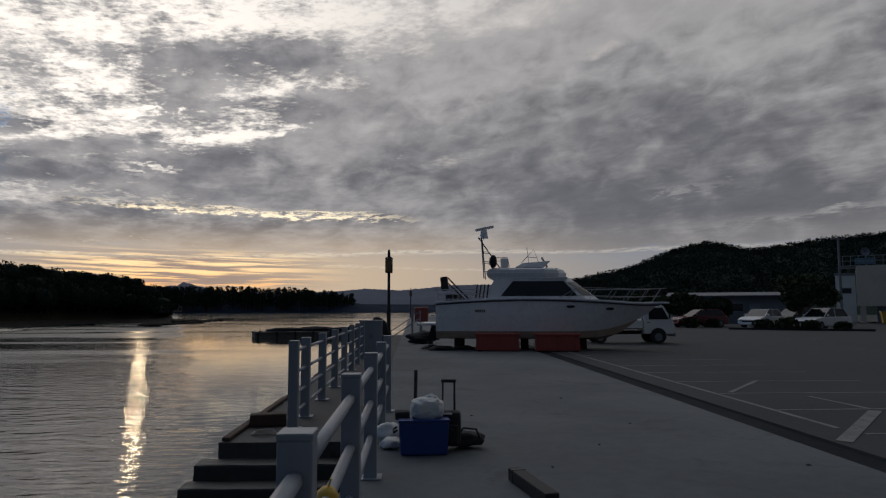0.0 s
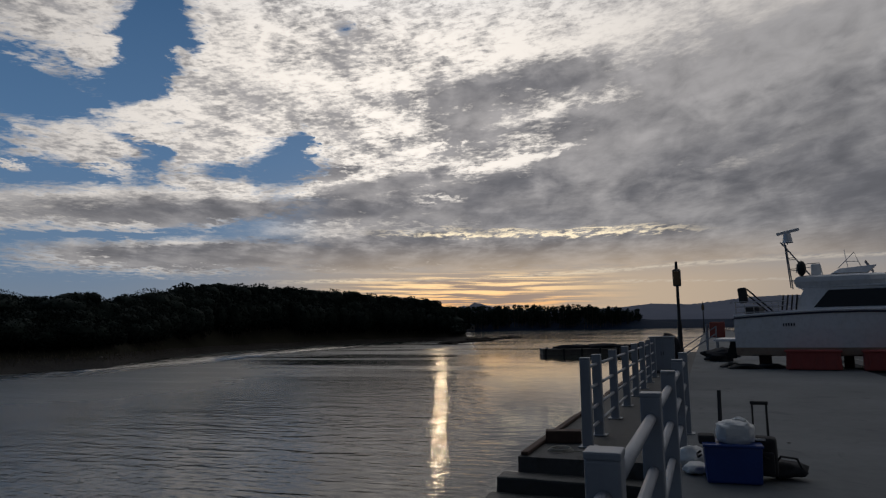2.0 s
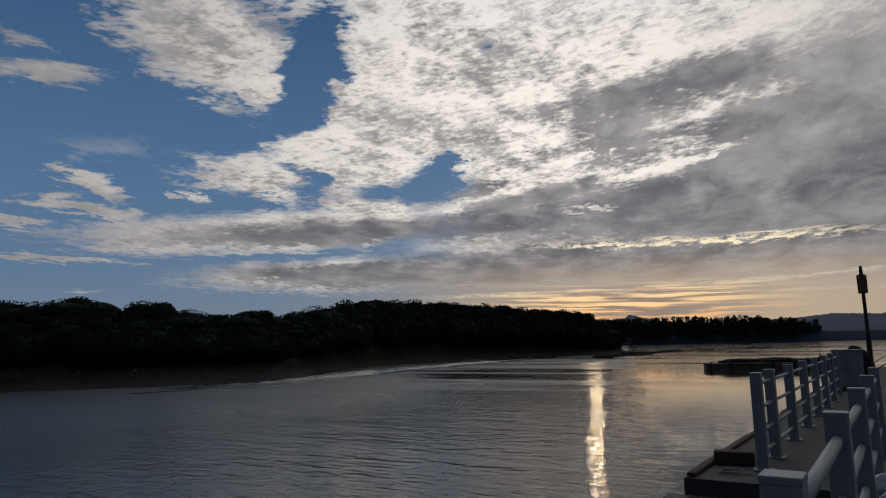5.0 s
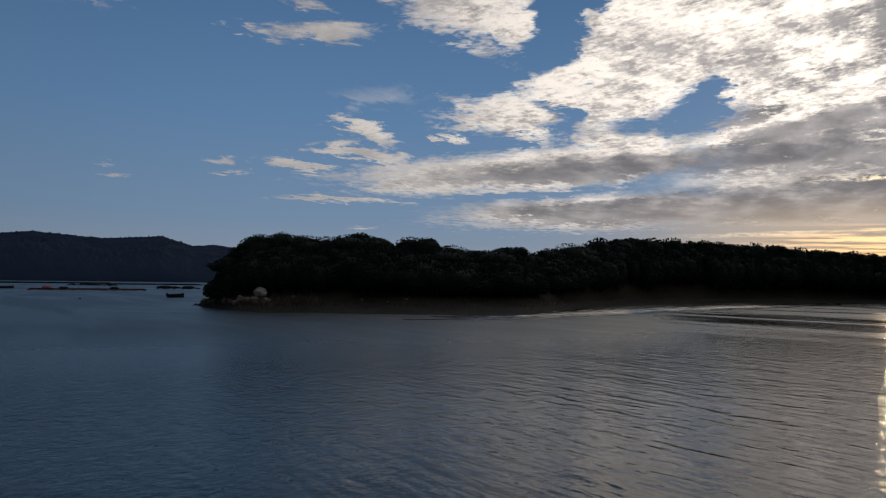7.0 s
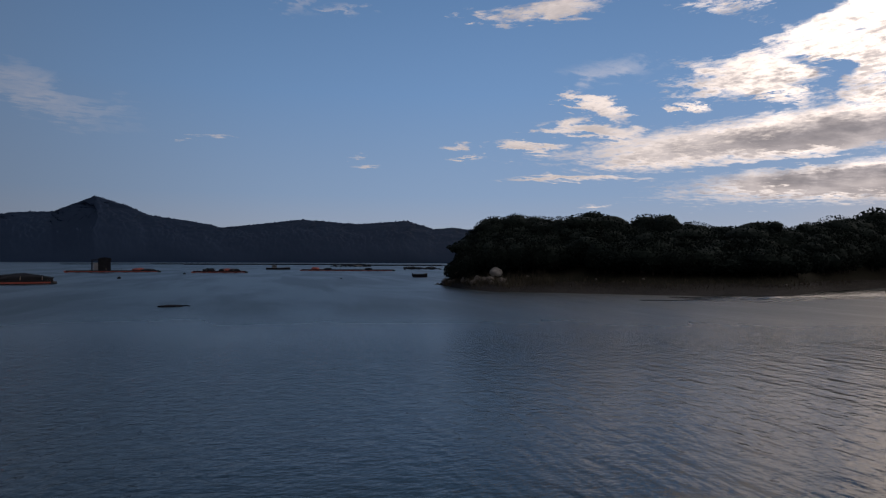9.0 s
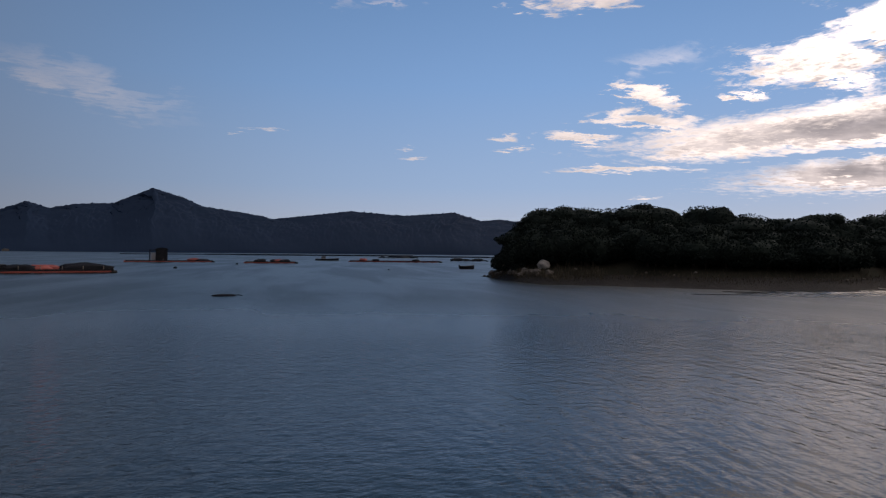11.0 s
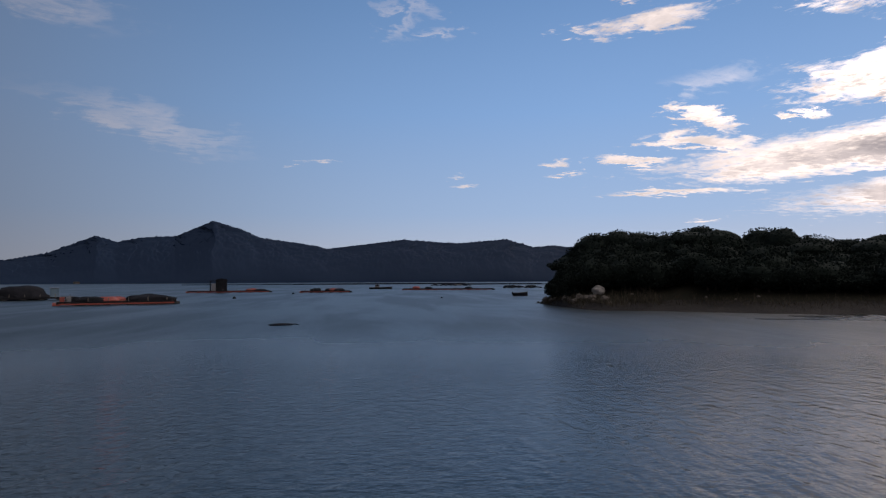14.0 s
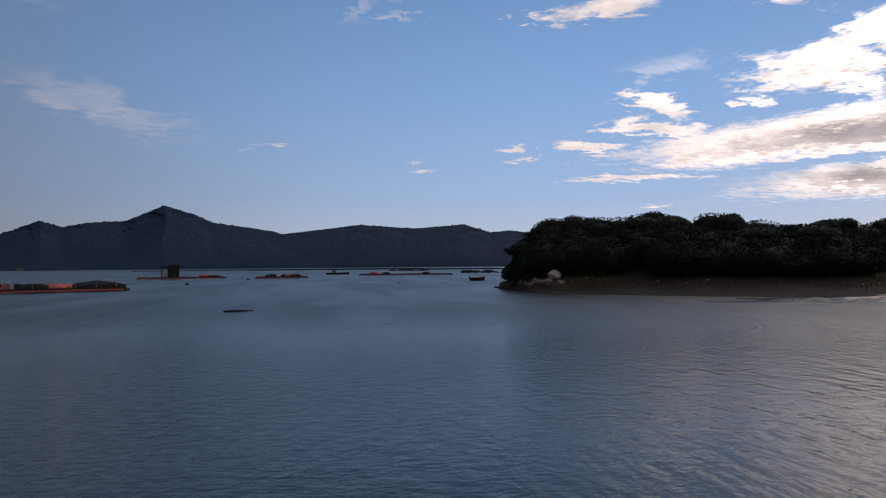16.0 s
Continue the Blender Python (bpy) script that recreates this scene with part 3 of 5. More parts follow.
# landing stairs, going down to the water towards the near end
for i in range(9):
    y1 = 8.55 - 0.36 * i
    b = box((1.92 + 0.03 * (i % 3), 0.36, 0.6), (-1.64 - 0.05 * i, y1 - 0.18, -0.49 - 0.18 * i), 0.03)
    bmesh.ops.subdivide_edges(b, edges=[e for e in b.edges if e.calc_length() > 0.25], cuts=11, use_grid_fill=True)
    for v in b.verts:
        n = noise.noise_vector(v.co * 3.1) * 0.020 + noise.noise_vector(v.co * 9.0) * 0.009
        v.co += Vector((n.x, n.y * 0.7, n.z * 0.6))
    st = part("stair_step", b, M_WETSTONE)
    tagged(st, "worn wet stone landing step", "step", group="landing stairs", kind="structure")

# timber edging of the landing
edge = thing("timber_edging", "weathered reddish timber edging along the landing", "edging", pose(-2.33, 8.58, 0))
for i in range(8):
    part("beam", box((0.10, 3.86, 0.05), (0.02 * math.sin(i * 2.1), 1.95 + 3.9 * i, 0.028 + 0.006 * math.sin(i * 5)), 0.02), M_WOODEDGE, edge)

# painted lines of the car park
lines = thing("parking_lines", "worn white painted parking bay lines", "road marking", kind="structure")
part("line", box((0.09, 32, 0.006), (5.83, 25.1, 0.003)), M_LINE, lines)
for i in range(10):
    part("line", box((4.2, 0.08, 0.006), (5.92 + 2.1, 8.66 + 2.08 * i, 0.0035)), M_LINE, lines)
part("line", box((0.19, 3.15, 0.006), turn=pose(6.35, 9.36, 0.0072, 0, 0, -41.3)), M_LINE, lines)
part("line", box((0.09, 1.6, 0.006), turn=pose(7.40, 11.5, 0.0072, 0, 0, 3)), M_LINE, lines)
part("line", box((0.09, 2.6, 0.006), turn=pose(7.0, 14.0, 0.0072, 0, 0, -38)), M_LINE, lines)


# ---- fences ----
def fence(name, label, x, ys, top, rails, size, r):
    """Square posts joined by round rails."""
    f = thing(name, label, "fence", pose(x, ys[0], 0))
    for y in ys:
        b = box((size, size, top), (0, y - ys[0], top / 2), 0.012)
        part("post", b, M_FENCE, f)
        part("post_cap", box((size + 0.004, size + 0.004, 0.03), (0, y - ys[0], top + 0.012), 0.008), M_FENCE, f)
        part("base_plate", box((size + 0.10, size + 0.10, 0.015), (0, y - ys[0], 0.008), 0.004), M_FENCE, f)
    for a, c in zip(ys, ys[1:]):
        for z in rails:
            part("rail", tube([(0, a - ys[0] + size / 2 - 0.01, top - z), (0, c - ys[0] - size / 2 + 0.01, top - z)], r, seg=12), M_FENCE, f, smooth=True)
    return f


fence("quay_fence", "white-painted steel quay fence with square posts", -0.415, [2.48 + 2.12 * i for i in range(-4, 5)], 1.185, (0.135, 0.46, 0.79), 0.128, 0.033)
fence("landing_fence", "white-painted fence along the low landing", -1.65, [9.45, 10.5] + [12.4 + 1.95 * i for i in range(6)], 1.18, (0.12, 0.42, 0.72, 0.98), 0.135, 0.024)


# ---- the wooded island across the water ----
I_TOP = [(-75.6, 0.2), (-74.3, 1.0), (-73.7, 2.0), (-72.9, 2.9), (-71.2, 3.75), (-68.5, 4.2), (-66.9, 3.9), (-65.5, 3.45), (-64.5, 4.0), (-63.4, 4.4), (-62.0, 4.1), (-60.7, 3.9),
         (-57.2, 4.0), (-55.7, 3.45), (-53.5, 3.5), (-51.8, 3.0), (-50.7, 3.5), (-49.0, 3.15), (-47.8, 2.8), (-46.1, 3.4), (-42.7, 3.8), (-40.4, 4.0), (-36.6, 3.8), (-29.9, 3.3), (-24.5, 2.7), (-22.1, 2.4), (-20.8, 1.6), (-19.5, 0.6)]
I_SHORE = [(-77, 120), (-75, 108), (-72.5, 101), (-64, 99), (-58, 97), (-48, 98), (-42, 135), (-31.5, 190), (-23, 214), (-18.5, 205), (-14.5, 250)]


def crest(az):
    """How far behind the shore the crest of the island stands."""
    return curve_at(az, I_SHORE) + curve_at(az, [(-77, 6), (-72.5, 13), (-42, 20), (-21, 16), (-15, 4)])


def island_ground(az, s):
    """s: 0 at low water, 1 at the crest, 2 at the far shore."""
    d0, d1 = curve_at(az, I_SHORE) - 9.0 - curve_at(az, [(-77, 0), (-74.5, 2), (-71, 14), (-50, 15), (-42, 12), (-31, 13), (-21, 10), (-15, 0)]), crest(az)
    d = d0 + (d1 - d0) * s
    n = noise.noise(Vector((az * 0.6, s * 3.0, 0.0))) + 0.5 * noise.noise(Vector((az * 2.3, s * 9.0, 5.0)))
    ridge = max(0.6, 4.0 + d1 * math.tan(radians(curve_at(az, I_TOP))) - curve_at(az, [(-77, 2), (-72.5, 5.0), (-26, 6.0), (-19, 4)]))
    if az > -19.3:
        ridge = 0.45
    z = curve_at(s, [(0, -0.9), (0.30, 0.05), (0.5, 1.0), (0.58, 1.7), (1.0, max(ridge, 1.75) if ridge > 0.5 else ridge), (2.0, -1.5)])
    if ridge < 0.5:
        z = min(z, 0.5)
    fade = min(1.0, max(0.0, (az + 76.3) / 2.2))
    z = -1.2 + (z + 1.2) * fade ** 0.6
    p = toward(az, 0.0, d + 1.5 * n * (s < 0.6))
    return (p.x, p.y, WATER + z + 0.22 * n)


azs = np.linspace(-77.5, -14.8, 240)
shore = grid_mesh("shore", azs, np.linspace(0, 0.52, 20), island_ground, M_MUD)
tagged(shore, "brown tidal mud and shingle beach of the island", "beach", kind="structure")
back = grid_mesh("island_ground", azs, np.linspace(0.52, 2.0, 18), island_ground, M_SOIL)
tagged(back, "dark wooded ground of the low island", "island", kind="structure")

wood = Leaves(4)
trunks, shade = bmesh.new(), bmesh.new()
rng = random.Random(8)
for i in range(560):
    az = rng.uniform(-73.1, -19.6) if i < 470 else rng.uniform(-46, -19.8)
    s = rng.choice((0.64, 0.7, 0.8, 0.92, 1.0, 1.06)) if i < 470 else rng.uniform(0.85, 1.1)
    x, y, z = island_ground(az, s)
    d = math.hypot(x, y)
    top = EYE + d * math.tan(radians(curve_at(az, I_TOP))) - (0 if s > 0.9 else (0.95 - s) * 9.0) - rng.uniform(0.8, 2.4)
    h = top - z
    if h < 1.5:
        continue
    if h > 9.5:
        z, h = top - 9.5, 9.5
    w = rng.uniform(2.6, 4.6) * (0.55 + 0.05 * h)
    if s > 0.9 and d < 150:
        w, h = rng.uniform(2.8, 4.6), h - rng.uniform(-0.5, 1.5)
    low = 0.30 if s > 0.75 else 0.05
    mid = z + h * (1 + low) / 2
    cnt = 1000 if d < 150 else 480
    wood.crown((x, y, mid), w, w, h * (1 - low) / 2 * 1.02, cnt, 0.165 if d < 150 else 0.30)
    shade = lump((w * 0.78, w * 0.78, h * (1 - low) / 2 * 0.80), i, 0.12, 2, (x, y, mid), shade)
    trunks = tube([(x, y, z - 0.5), (x + 0.3, y, z + h * 0.35), (x, y + 0.2, z + h * 0.75)], 0.22, trunks, 5, 0.06)
# the round crowns that stand out against the sky
az = -73.2
while az < -20.2:
    r = rng.choice((2.0, 2.8, 3.6, 4.4, 5.2)) * rng.uniform(0.85, 1.15) if az < -46 else rng.uniform(2.0, 4.4)
    x, y, z = island_ground(az, rng.uniform(0.93, 1.05))
    d = math.hypot(x, y)
    top = EYE + d * math.tan(radians(curve_at(az, I_TOP))) + rng.uniform(-0.3, 0.3) * (1.4 if az < -46 else 1.0) - max(0.0, 3.6 - r) * 0.3
    deep = min(max(1.2, (top - z) * 0.5), r * rng.uniform(0.62, 0.85))
    wood.crown((x, y, top - deep), r, r, deep, int(430 * r) if d < 150 else int(170 * r), 0.15 if d < 150 else 0.28)
    shade = lump((r * 0.82, r * 0.82, deep * 0.82), 900 + int(az * 10), 0.15, 3, (x, y, top - deep), shade)
    trunks = tube([(x, y, z - 0.5), (x + 0.4, y, (z + top) / 2), (x, y + 0.3, top - deep)], 0.26, trunks, 5, 0.08)
    for k in range(3):
        u, v = rng.uniform(-0.8, 0.8) * r, rng.uniform(-0.4, 0.4) * r
        c = (x + u, y + v, top - deep * rng.uniform(0.45, 1.0))
        wood.crown(c, r * 0.34, r * 0.34, deep * 0.4, 150, 0.14)
        shade = lump((r * 0.25, r * 0.25, deep * 0.30), 700 + k, 0.2, 2, c, shade)
    az += math.degrees(r / d) * rng.uniform(0.8, 1.35)
for i in range(34):
    az, s = rng.uniform(-75.0, -72.6), rng.uniform(0.50, 1.0)
    x, y, z = island_ground(az, s)
    h = rng.uniform(1.2, 2.6) + 1.1 * max(0.0, az + 74.5)
    wood.crown((x, y, z + h * 0.5), rng.uniform(0.9, 1.5), 1.3, h * 0.55, 420, 0.13)
for i, az in enumerate(np.linspace(-72.5, -20.5, 64)):
    x, y, z = island_ground(az, 1.0)
    top = EYE + math.hypot(x, y) * math.tan(radians(curve_at(az, I_TOP))) - 2.3
    shade = lump((3.6, 3.6, max(0.6, (top - z) / 2 + 0.5)), 300 + i, 0.12, 2, (x, y, (top + z) / 2), shade)
wood_ob = tagged(new("island_wood", wood.mesh("island_wood", M_LEAF)), "dense dark broadleaf wood covering the island", "wood", kind="stuff")
tagged(part("inner_foliage", shade, M_LEAF), "dense inner foliage of the island wood", "wood", kind="stuff")
tagged(part("wood_trunks", trunks, M_BARK), "dark tree trunks inside the island wood", "trunks", kind="stuff")


# ---- far shores and hills ----
def ridge_sheet(name, label, table, d0, d1, base, material, az0, az1, rough, n=260, crown=0.0):
    """A hillside from its foot at d0 to a crest at d1 with the outline of a short table of headings and heights."""
    def at(az, s):
        d = d0 + (d1 - d0) * s
        h = EYE + d1 * math.tan(radians(curve_at(az, table))) - base
        k = noise.noise(Vector((az * 0.35, s * 2.0, 3.0))) + 0.5 * noise.noise(Vector((az * 1.1, s * 5.0, 1.0)))
        if n > 600:
            k += 0.25 * noise.noise(Vector((az * 4.0, s * 14.0, 2.0))) + 0.12 * noise.noise(Vector((az * 13.0, s * 40.0, 6.0)))
        z = base + h * min(1.0, s) ** 0.8 + (k * rough * s * min(1.0, 4.0 * (1.0 - s)) if s < 0.98 else crown * (abs(noise.noise(Vector((az * 7.0, 0, 9)))) + 0.7 * abs(noise.noise(Vector((az * 17.0, 4, 9))))))
        if s > 1:
            z = base + h * (2 - s)
        p = toward(az + 1.2 * k * s * (s < 0.95), 0, d)
        return (p.x, p.y, z)
    ob = grid_mesh(name, np.linspace(az0, az1, n), np.concatenate([np.linspace(0, 1, 15 if n < 600 else 70), [1.4, 1.9]]), at, material)
    return tagged(ob, label, "hill", kind="structure"), at


MTN = [(-124, 0.9), (-118, 1.4), (-114.8, 2.05), (-113.0, 2.8), (-111.5, 3.45), (-110.0, 3.0), (-108.3, 3.4), (-105.8, 3.55), (-103.0, 4.85), (-100.8, 4.2), (-99.2, 3.5),
       (-96.0, 3.1), (-93.8, 2.65), (-90.4, 3.05), (-87.4, 3.42), (-82.8, 3.1), (-78.5, 3.42), (-76.2, 2.7), (-74.6, 2.85), (-68, 2.0), (-60, 1.4)]
_, mtn_at = ridge_sheet("mountain", "dark wooded mountain ridge across the bay", MTN, 1250, 1750, WATER, M_HAZEWOOD, -124, -60, 9, 900, 4.5)
HAZE = [(-32, 1.2), (-24, 1.3), (-20.6, 1.5), (-19.6, 1.85), (-19.2, 1.75), (-18.7, 2.1), (-17.9, 1.9), (-17, 1.5), (-13, 1.3), (-9, 1.3), (-6, 1.45), (-4.1, 1.65), (-1.2, 1.5), (0.6, 1.65), (3.4, 1.95), (6.5, 2.0), (9.5, 1.7), (16, 1.4), (25, 1.2)]
ridge_sheet("far_mountains", "hazy far mountains beyond the strait", HAZE, 3000, 4000, WATER, M_HAZEBLUE, -30, 25, 18, 500, 6.0)
WOODS = [(-26, 0.75), (-19, 0.8), (-13, 0.8), (-7, 0.7), (-5.2, 0.5), (-4.2, 0.36), (4, 0.30)]
_, woods_at = ridge_sheet("wooded_point", "low wooded point across the strait", WOODS, 640, 700, WATER, M_HAZEWOOD, -26, 4, 1.5, 120)
HILL = [(9, 0.75), (11.5, 1.42), (13.2, 1.85), (17.7, 2.8), (19.6, 3.45), (21.6, 4.25), (24.2, 4.8), (27.4, 4.1), (29.5, 4.3), (32.0, 4.65), (35.8, 4.85), (45, 5.6), (60, 5.0), (80, 3.0)]
_, hill_at = ridge_sheet("hillside", "dark wooded hillside behind the car park", HILL, 180, 420, -0.3, M_HILL, 9, 80, 5)

pines = Leaves(11)
pine_trunks, shade = bmesh.new(), bmesh.new()
rng = random.Random(3)
for i in range(430):
    az = rng.uniform(-24, -5.3)
    p = Vector(woods_at(az, rng.uniform(0.05, 1.0)))
    top = EYE + 700 * math.tan(radians(1.78 - 0.09 * max(0, az + 11) + rng.uniform(-0.6, 0.14)))
    h = max(5.0, top - p.z)
    pine_trunks = tube([p, p + Vector((rng.uniform(-1, 1), 0, h * 0.9))], 0.3, pine_trunks, 4, 0.1)
    for j in range(3):
        q = p + Vector((rng.uniform(-1.5, 1.5), rng.uniform(-1, 1), h * (0.25 + 0.27 * j)))
        pines.crown(q, 3.2 - 0.6 * j, 3.2 - 0.6 * j, 2.2, 34, 0.8)
tagged(new("pine_wood", pines.mesh("pine_wood", M_PINE)), "row of dark pines on the far point", "wood", kind="stuff")
tagged(part("pine_trunks", pine_trunks, M_BARK), "thin trunks of the far pines", "trunks", kind="stuff")

hillwood = Leaves(12)
for i in range(3400):
    az = rng.uniform(9, 48)
    s = 1.0 if i % 3 == 0 else rng.uniform(0.1, 1.0)
    p = Vector(hill_at(az, s))
    h = rng.uniform(2.6, 6.5) if s == 1.0 else rng.uniform(2.2, 4.2)
    hillwood.crown(p + Vector((0, 0, h * 0.2)), 2.6, 2.6, h * 0.55, 80, 0.34)
tagged(new("hillside_wood", hillwood.mesh("hillside_wood", M_PINE)), "dark trees covering the hillside", "wood", kind="stuff")

# low wake running along the island
for k, (off, hh, w, a0, a1) in enumerate(((0.0, 0.24, 1.7, -57, -14), (3.2, 0.17, 1.3, -55, -18), (6.3, 0.20, 1.5, -53, -20), (-2.6, 0.12, 1.1, -56, -30), (9.0, 0.15, 1.2, -56, -24), (11.5, 0.13, 1.0, -52, -27), (-5.4, 0.10, 1.2, -60, -22))):
    path = []
    for az in np.linspace(a0, a1, 90):
        d = curve_at(az, [(-79, 66), (-66, 78), (-50, 82), (-40, 104), (-30, 150), (-14, 290)]) + off * (1 + 0.02 * (az + 66)) + 1.2 * noise.noise(Vector((az * 0.3, k * 5.0, 0)))
        path.append((az, d))
    wake = grid_mesh("wake_wave", range(len(path)), np.linspace(-1, 1, 9),
                     lambda i, c: tuple(toward(path[int(i)][0], 0, path[int(i)][1] + c * w) + Vector((0, 0, WATER - 0.006 + 1.5 * hh * min(1.0, i / 14.0, (89 - i) / 14.0) * (0.5 + 0.5 * math.cos(c * math.pi)) * (0.55 + 0.45 * noise.noise(Vector((i * 0.7, k, 2))))))), M_WAKE)
    tagged(wake, "long low wake wave on the calm water", "wave", kind="structure")

# dry grass and reeds along the upper edge of the beach
reeds = bmesh.new()
rng = random.Random(17)
for i in range(2600):
    az = rng.uniform(-75.4, -66.0) if i < 1500 else rng.uniform(-66, -44)
    x, y, z = island_ground(az, rng.gauss(0.49, 0.05))
    h, a = rng.uniform(0.35, 1.05) * (1.0 if az < -66 else 0.6), rng.uniform(0, 6.28)
    u = Vector((math.cos(a), math.sin(a), 0)) * 0.05
    tip = Vector((x, y, z + h)) + Vector((rng.uniform(-0.3, 0.3), rng.uniform(-0.3, 0.3), 0))
    foot = Vector((x, y, z - 0.1))
    reeds.faces.new([reeds.verts.new(foot - u), reeds.verts.new(foot + u), reeds.verts.new(tip)])
tagged(part("shore_grass", reeds, M_REED), "dry brown grass tufts above the island beach", "grass", kind="stuff")
# ---- motor yacht laid up on the quay ----
def hull_station(u):
    """Half beam at the rail, half beam at the chine, heights of rail, chine and keel, u metres from the transom."""
    L = 9.4
    k = u / L
    rail = 1.42 * (1 - max(0, (k - 0.45) / 0.55) ** 2.4) * (0.94 + 0.06 * min(1, k * 3))
    chine = 1.28 * max(0.0, 1 - max(0, (k - 0.40) / 0.52) ** 2.0)
    zr = 1.80 + 0.17 * math.sin(min(k / 0.9, 1.0) * math.pi) - 0.04 * k
    zc = 0.72 + 0.62 * max(0, (k - 0.66) / 0.34) ** 2.2
    zk = 0.38 + 1.15 * max(0, (k - 0.74) / 0.26) ** 2.2
    return max(rail, 0.02), max(chine, 0.012), zr, zc, min(zk, zc - 0.01)


yacht = thing("motor_yacht", "white flybridge motor yacht laid up on blocks on the quay", "boat", pose(1.12, 28.1, 0, 0, 0, -9.5) @ Matrix.Diagonal((0.925, 1.0, 1.03, 1.0)))
us = [0, 0.6, 1.4, 2.4, 3.4, 4.4, 5.4, 6.2, 7.0, 7.6, 8.2, 8.7, 9.1, 9.4]
topside, bottom, deckline = [], [], []
for u in us:
    r, c, zr, zc, zk = hull_station(u)
    rake = 0.62 * max(0, (u - 6.5) / 2.9)
    topside.append([(u - rake * 0.5, -c, zc), (u - rake * 0.2, -(c + r) / 2 - 0.03, (zc + zr) / 2), (u + rake * 0.35, -r, zr), (u + rake * 0.35, r, zr),
                    (u - rake * 0.2, (c + r) / 2 + 0.03, (zc + zr) / 2), (u - rake * 0.5, c, zc)])
    zb = max(zk, zc - 0.26)
    bottom.append([(u - rake * 0.5, -c, zc), (u - rake * 0.62, -c * 0.93, zb), (u - rake * 0.8, 0, zk - 0.002), (u - rake * 0.62, c * 0.93, zb), (u - rake * 0.5, c, zc)])
    deckline.append((u + rake * 0.35, r, zr))
part("hull_side", loft(topside), M_GEL, yacht, "white gelcoat hull sides", smooth=False)
part("underbody", loft(bottom), M_ANTIFOUL, yacht, "brownish worn bottom paint")
for s in (-1, 1):
    part("rubbing_strake", tube([(x, s * (r + 0.01), z - 0.05) for x, r, z in deckline], 0.035, seg=6), M_STRIPE, yacht, "dark blue rubbing strake")
    part("gunwale", tube([(x, s * r, z + 0.02) for x, r, z in deckline], 0.045, seg=6), M_GEL, yacht)
for u in (5.75, 7.42):
    r, c, zr, zc, zk = hull_station(u)
    part("porthole", lump((0.19, 0.03, 0.055), 1, 0.0, 2, (u, -(r * 0.86 + c * 0.14) - 0.05, zr - 0.26)), M_GLASS, yacht, "dark oval porthole")
for i in range(5):
    part("vent_slot", box((0.045, 0.02, 0.10), (1.75 + 0.09 * i, -1.40, 1.50)), M_STRIPE, yacht)
# cabin with raked windscreen
def side(a, c, s, out=0.0):
    """A place on the cabin's raked side: a from its aft to its fore edge, c from deck to roof."""
    lo, hi = Vector((1.95, 1.20, 1.74)).lerp(Vector((6.7, 1.04, 1.74)), a), Vector((2.55, 0.98, 2.76)).lerp(Vector((5.45, 0.90, 2.76)), a)
    p = lo.lerp(hi, c)
    return (p.x, s * (p.y + out), p.z)


def pane(name, corners, s, parent, label=""):
    """A glass pane with a slim frame let into the cabin's side."""
    o = part(name, loft([[side(a, c, s, 0.012) for a, c in corners], [side(a, c, s, -0.03) for a, c in corners]]), M_GLASS, parent, label)
    part("window_frame", tube([side(a, c, s, 0.012) for a, c in corners + corners[:1]], 0.016, seg=5), M_GEL, o)


LOW = [(1.95, -1.20), (6.7, -1.04), (7.3, -0.58), (7.3, 0.58), (6.7, 1.04), (1.95, 1.20)]
HIGH = [(2.55, -0.98), (5.45, -0.90), (5.80, -0.52), (5.80, 0.52), (5.45, 0.90), (2.55, 0.98)]
part("cabin", loft([[(x, y, 1.60) for x, y in LOW], [(x, y, 1.74) for x, y in LOW], [(x, y, 2.76) for x, y in HIGH]]), M_GEL, yacht)
for s in (-1, 1):
    pane("side_window", [(0.15, 0.30), (0.95, 0.30), (0.975, 0.90), (0.27, 0.90)], s, yacht, "long dark tinted cabin window")
    part("quarter_window", loft([[(6.75 - 1.25 * k, s * (1.025 - 0.14 * k), 1.74 + 1.02 * k) for k in (0.36, 0.86)] + [(7.27 - 1.50 * k, s * (0.605 - 0.06 * k), 1.74 + 1.02 * k) for k in (0.86, 0.36)],
                                 [(6.70 - 1.25 * k, s * (1.00 - 0.14 * k), 1.74 + 1.02 * k) for k in (0.36, 0.86)] + [(7.22 - 1.50 * k, s * (0.58 - 0.06 * k), 1.74 + 1.02 * k) for k in (0.86, 0.36)]]), M_GLASS, yacht)
part("windscreen", loft([[(7.32 - 1.50 * k, y, 1.74 + 1.02 * k) for k, y in ((0.34, -0.52), (0.34, 0.52), (0.86, 0.47), (0.86, -0.47))], [(7.25 - 1.50 * k, y, 1.72 + 1.02 * k) for k, y in ((0.34, -0.52), (0.34, 0.52), (0.86, 0.47), (0.86, -0.47))]]), M_GLASS, yacht)
part("cabin_roof", box((3.30, 1.98, 0.07), (4.02, 0, 2.765), 0.03), M_GEL, yacht)
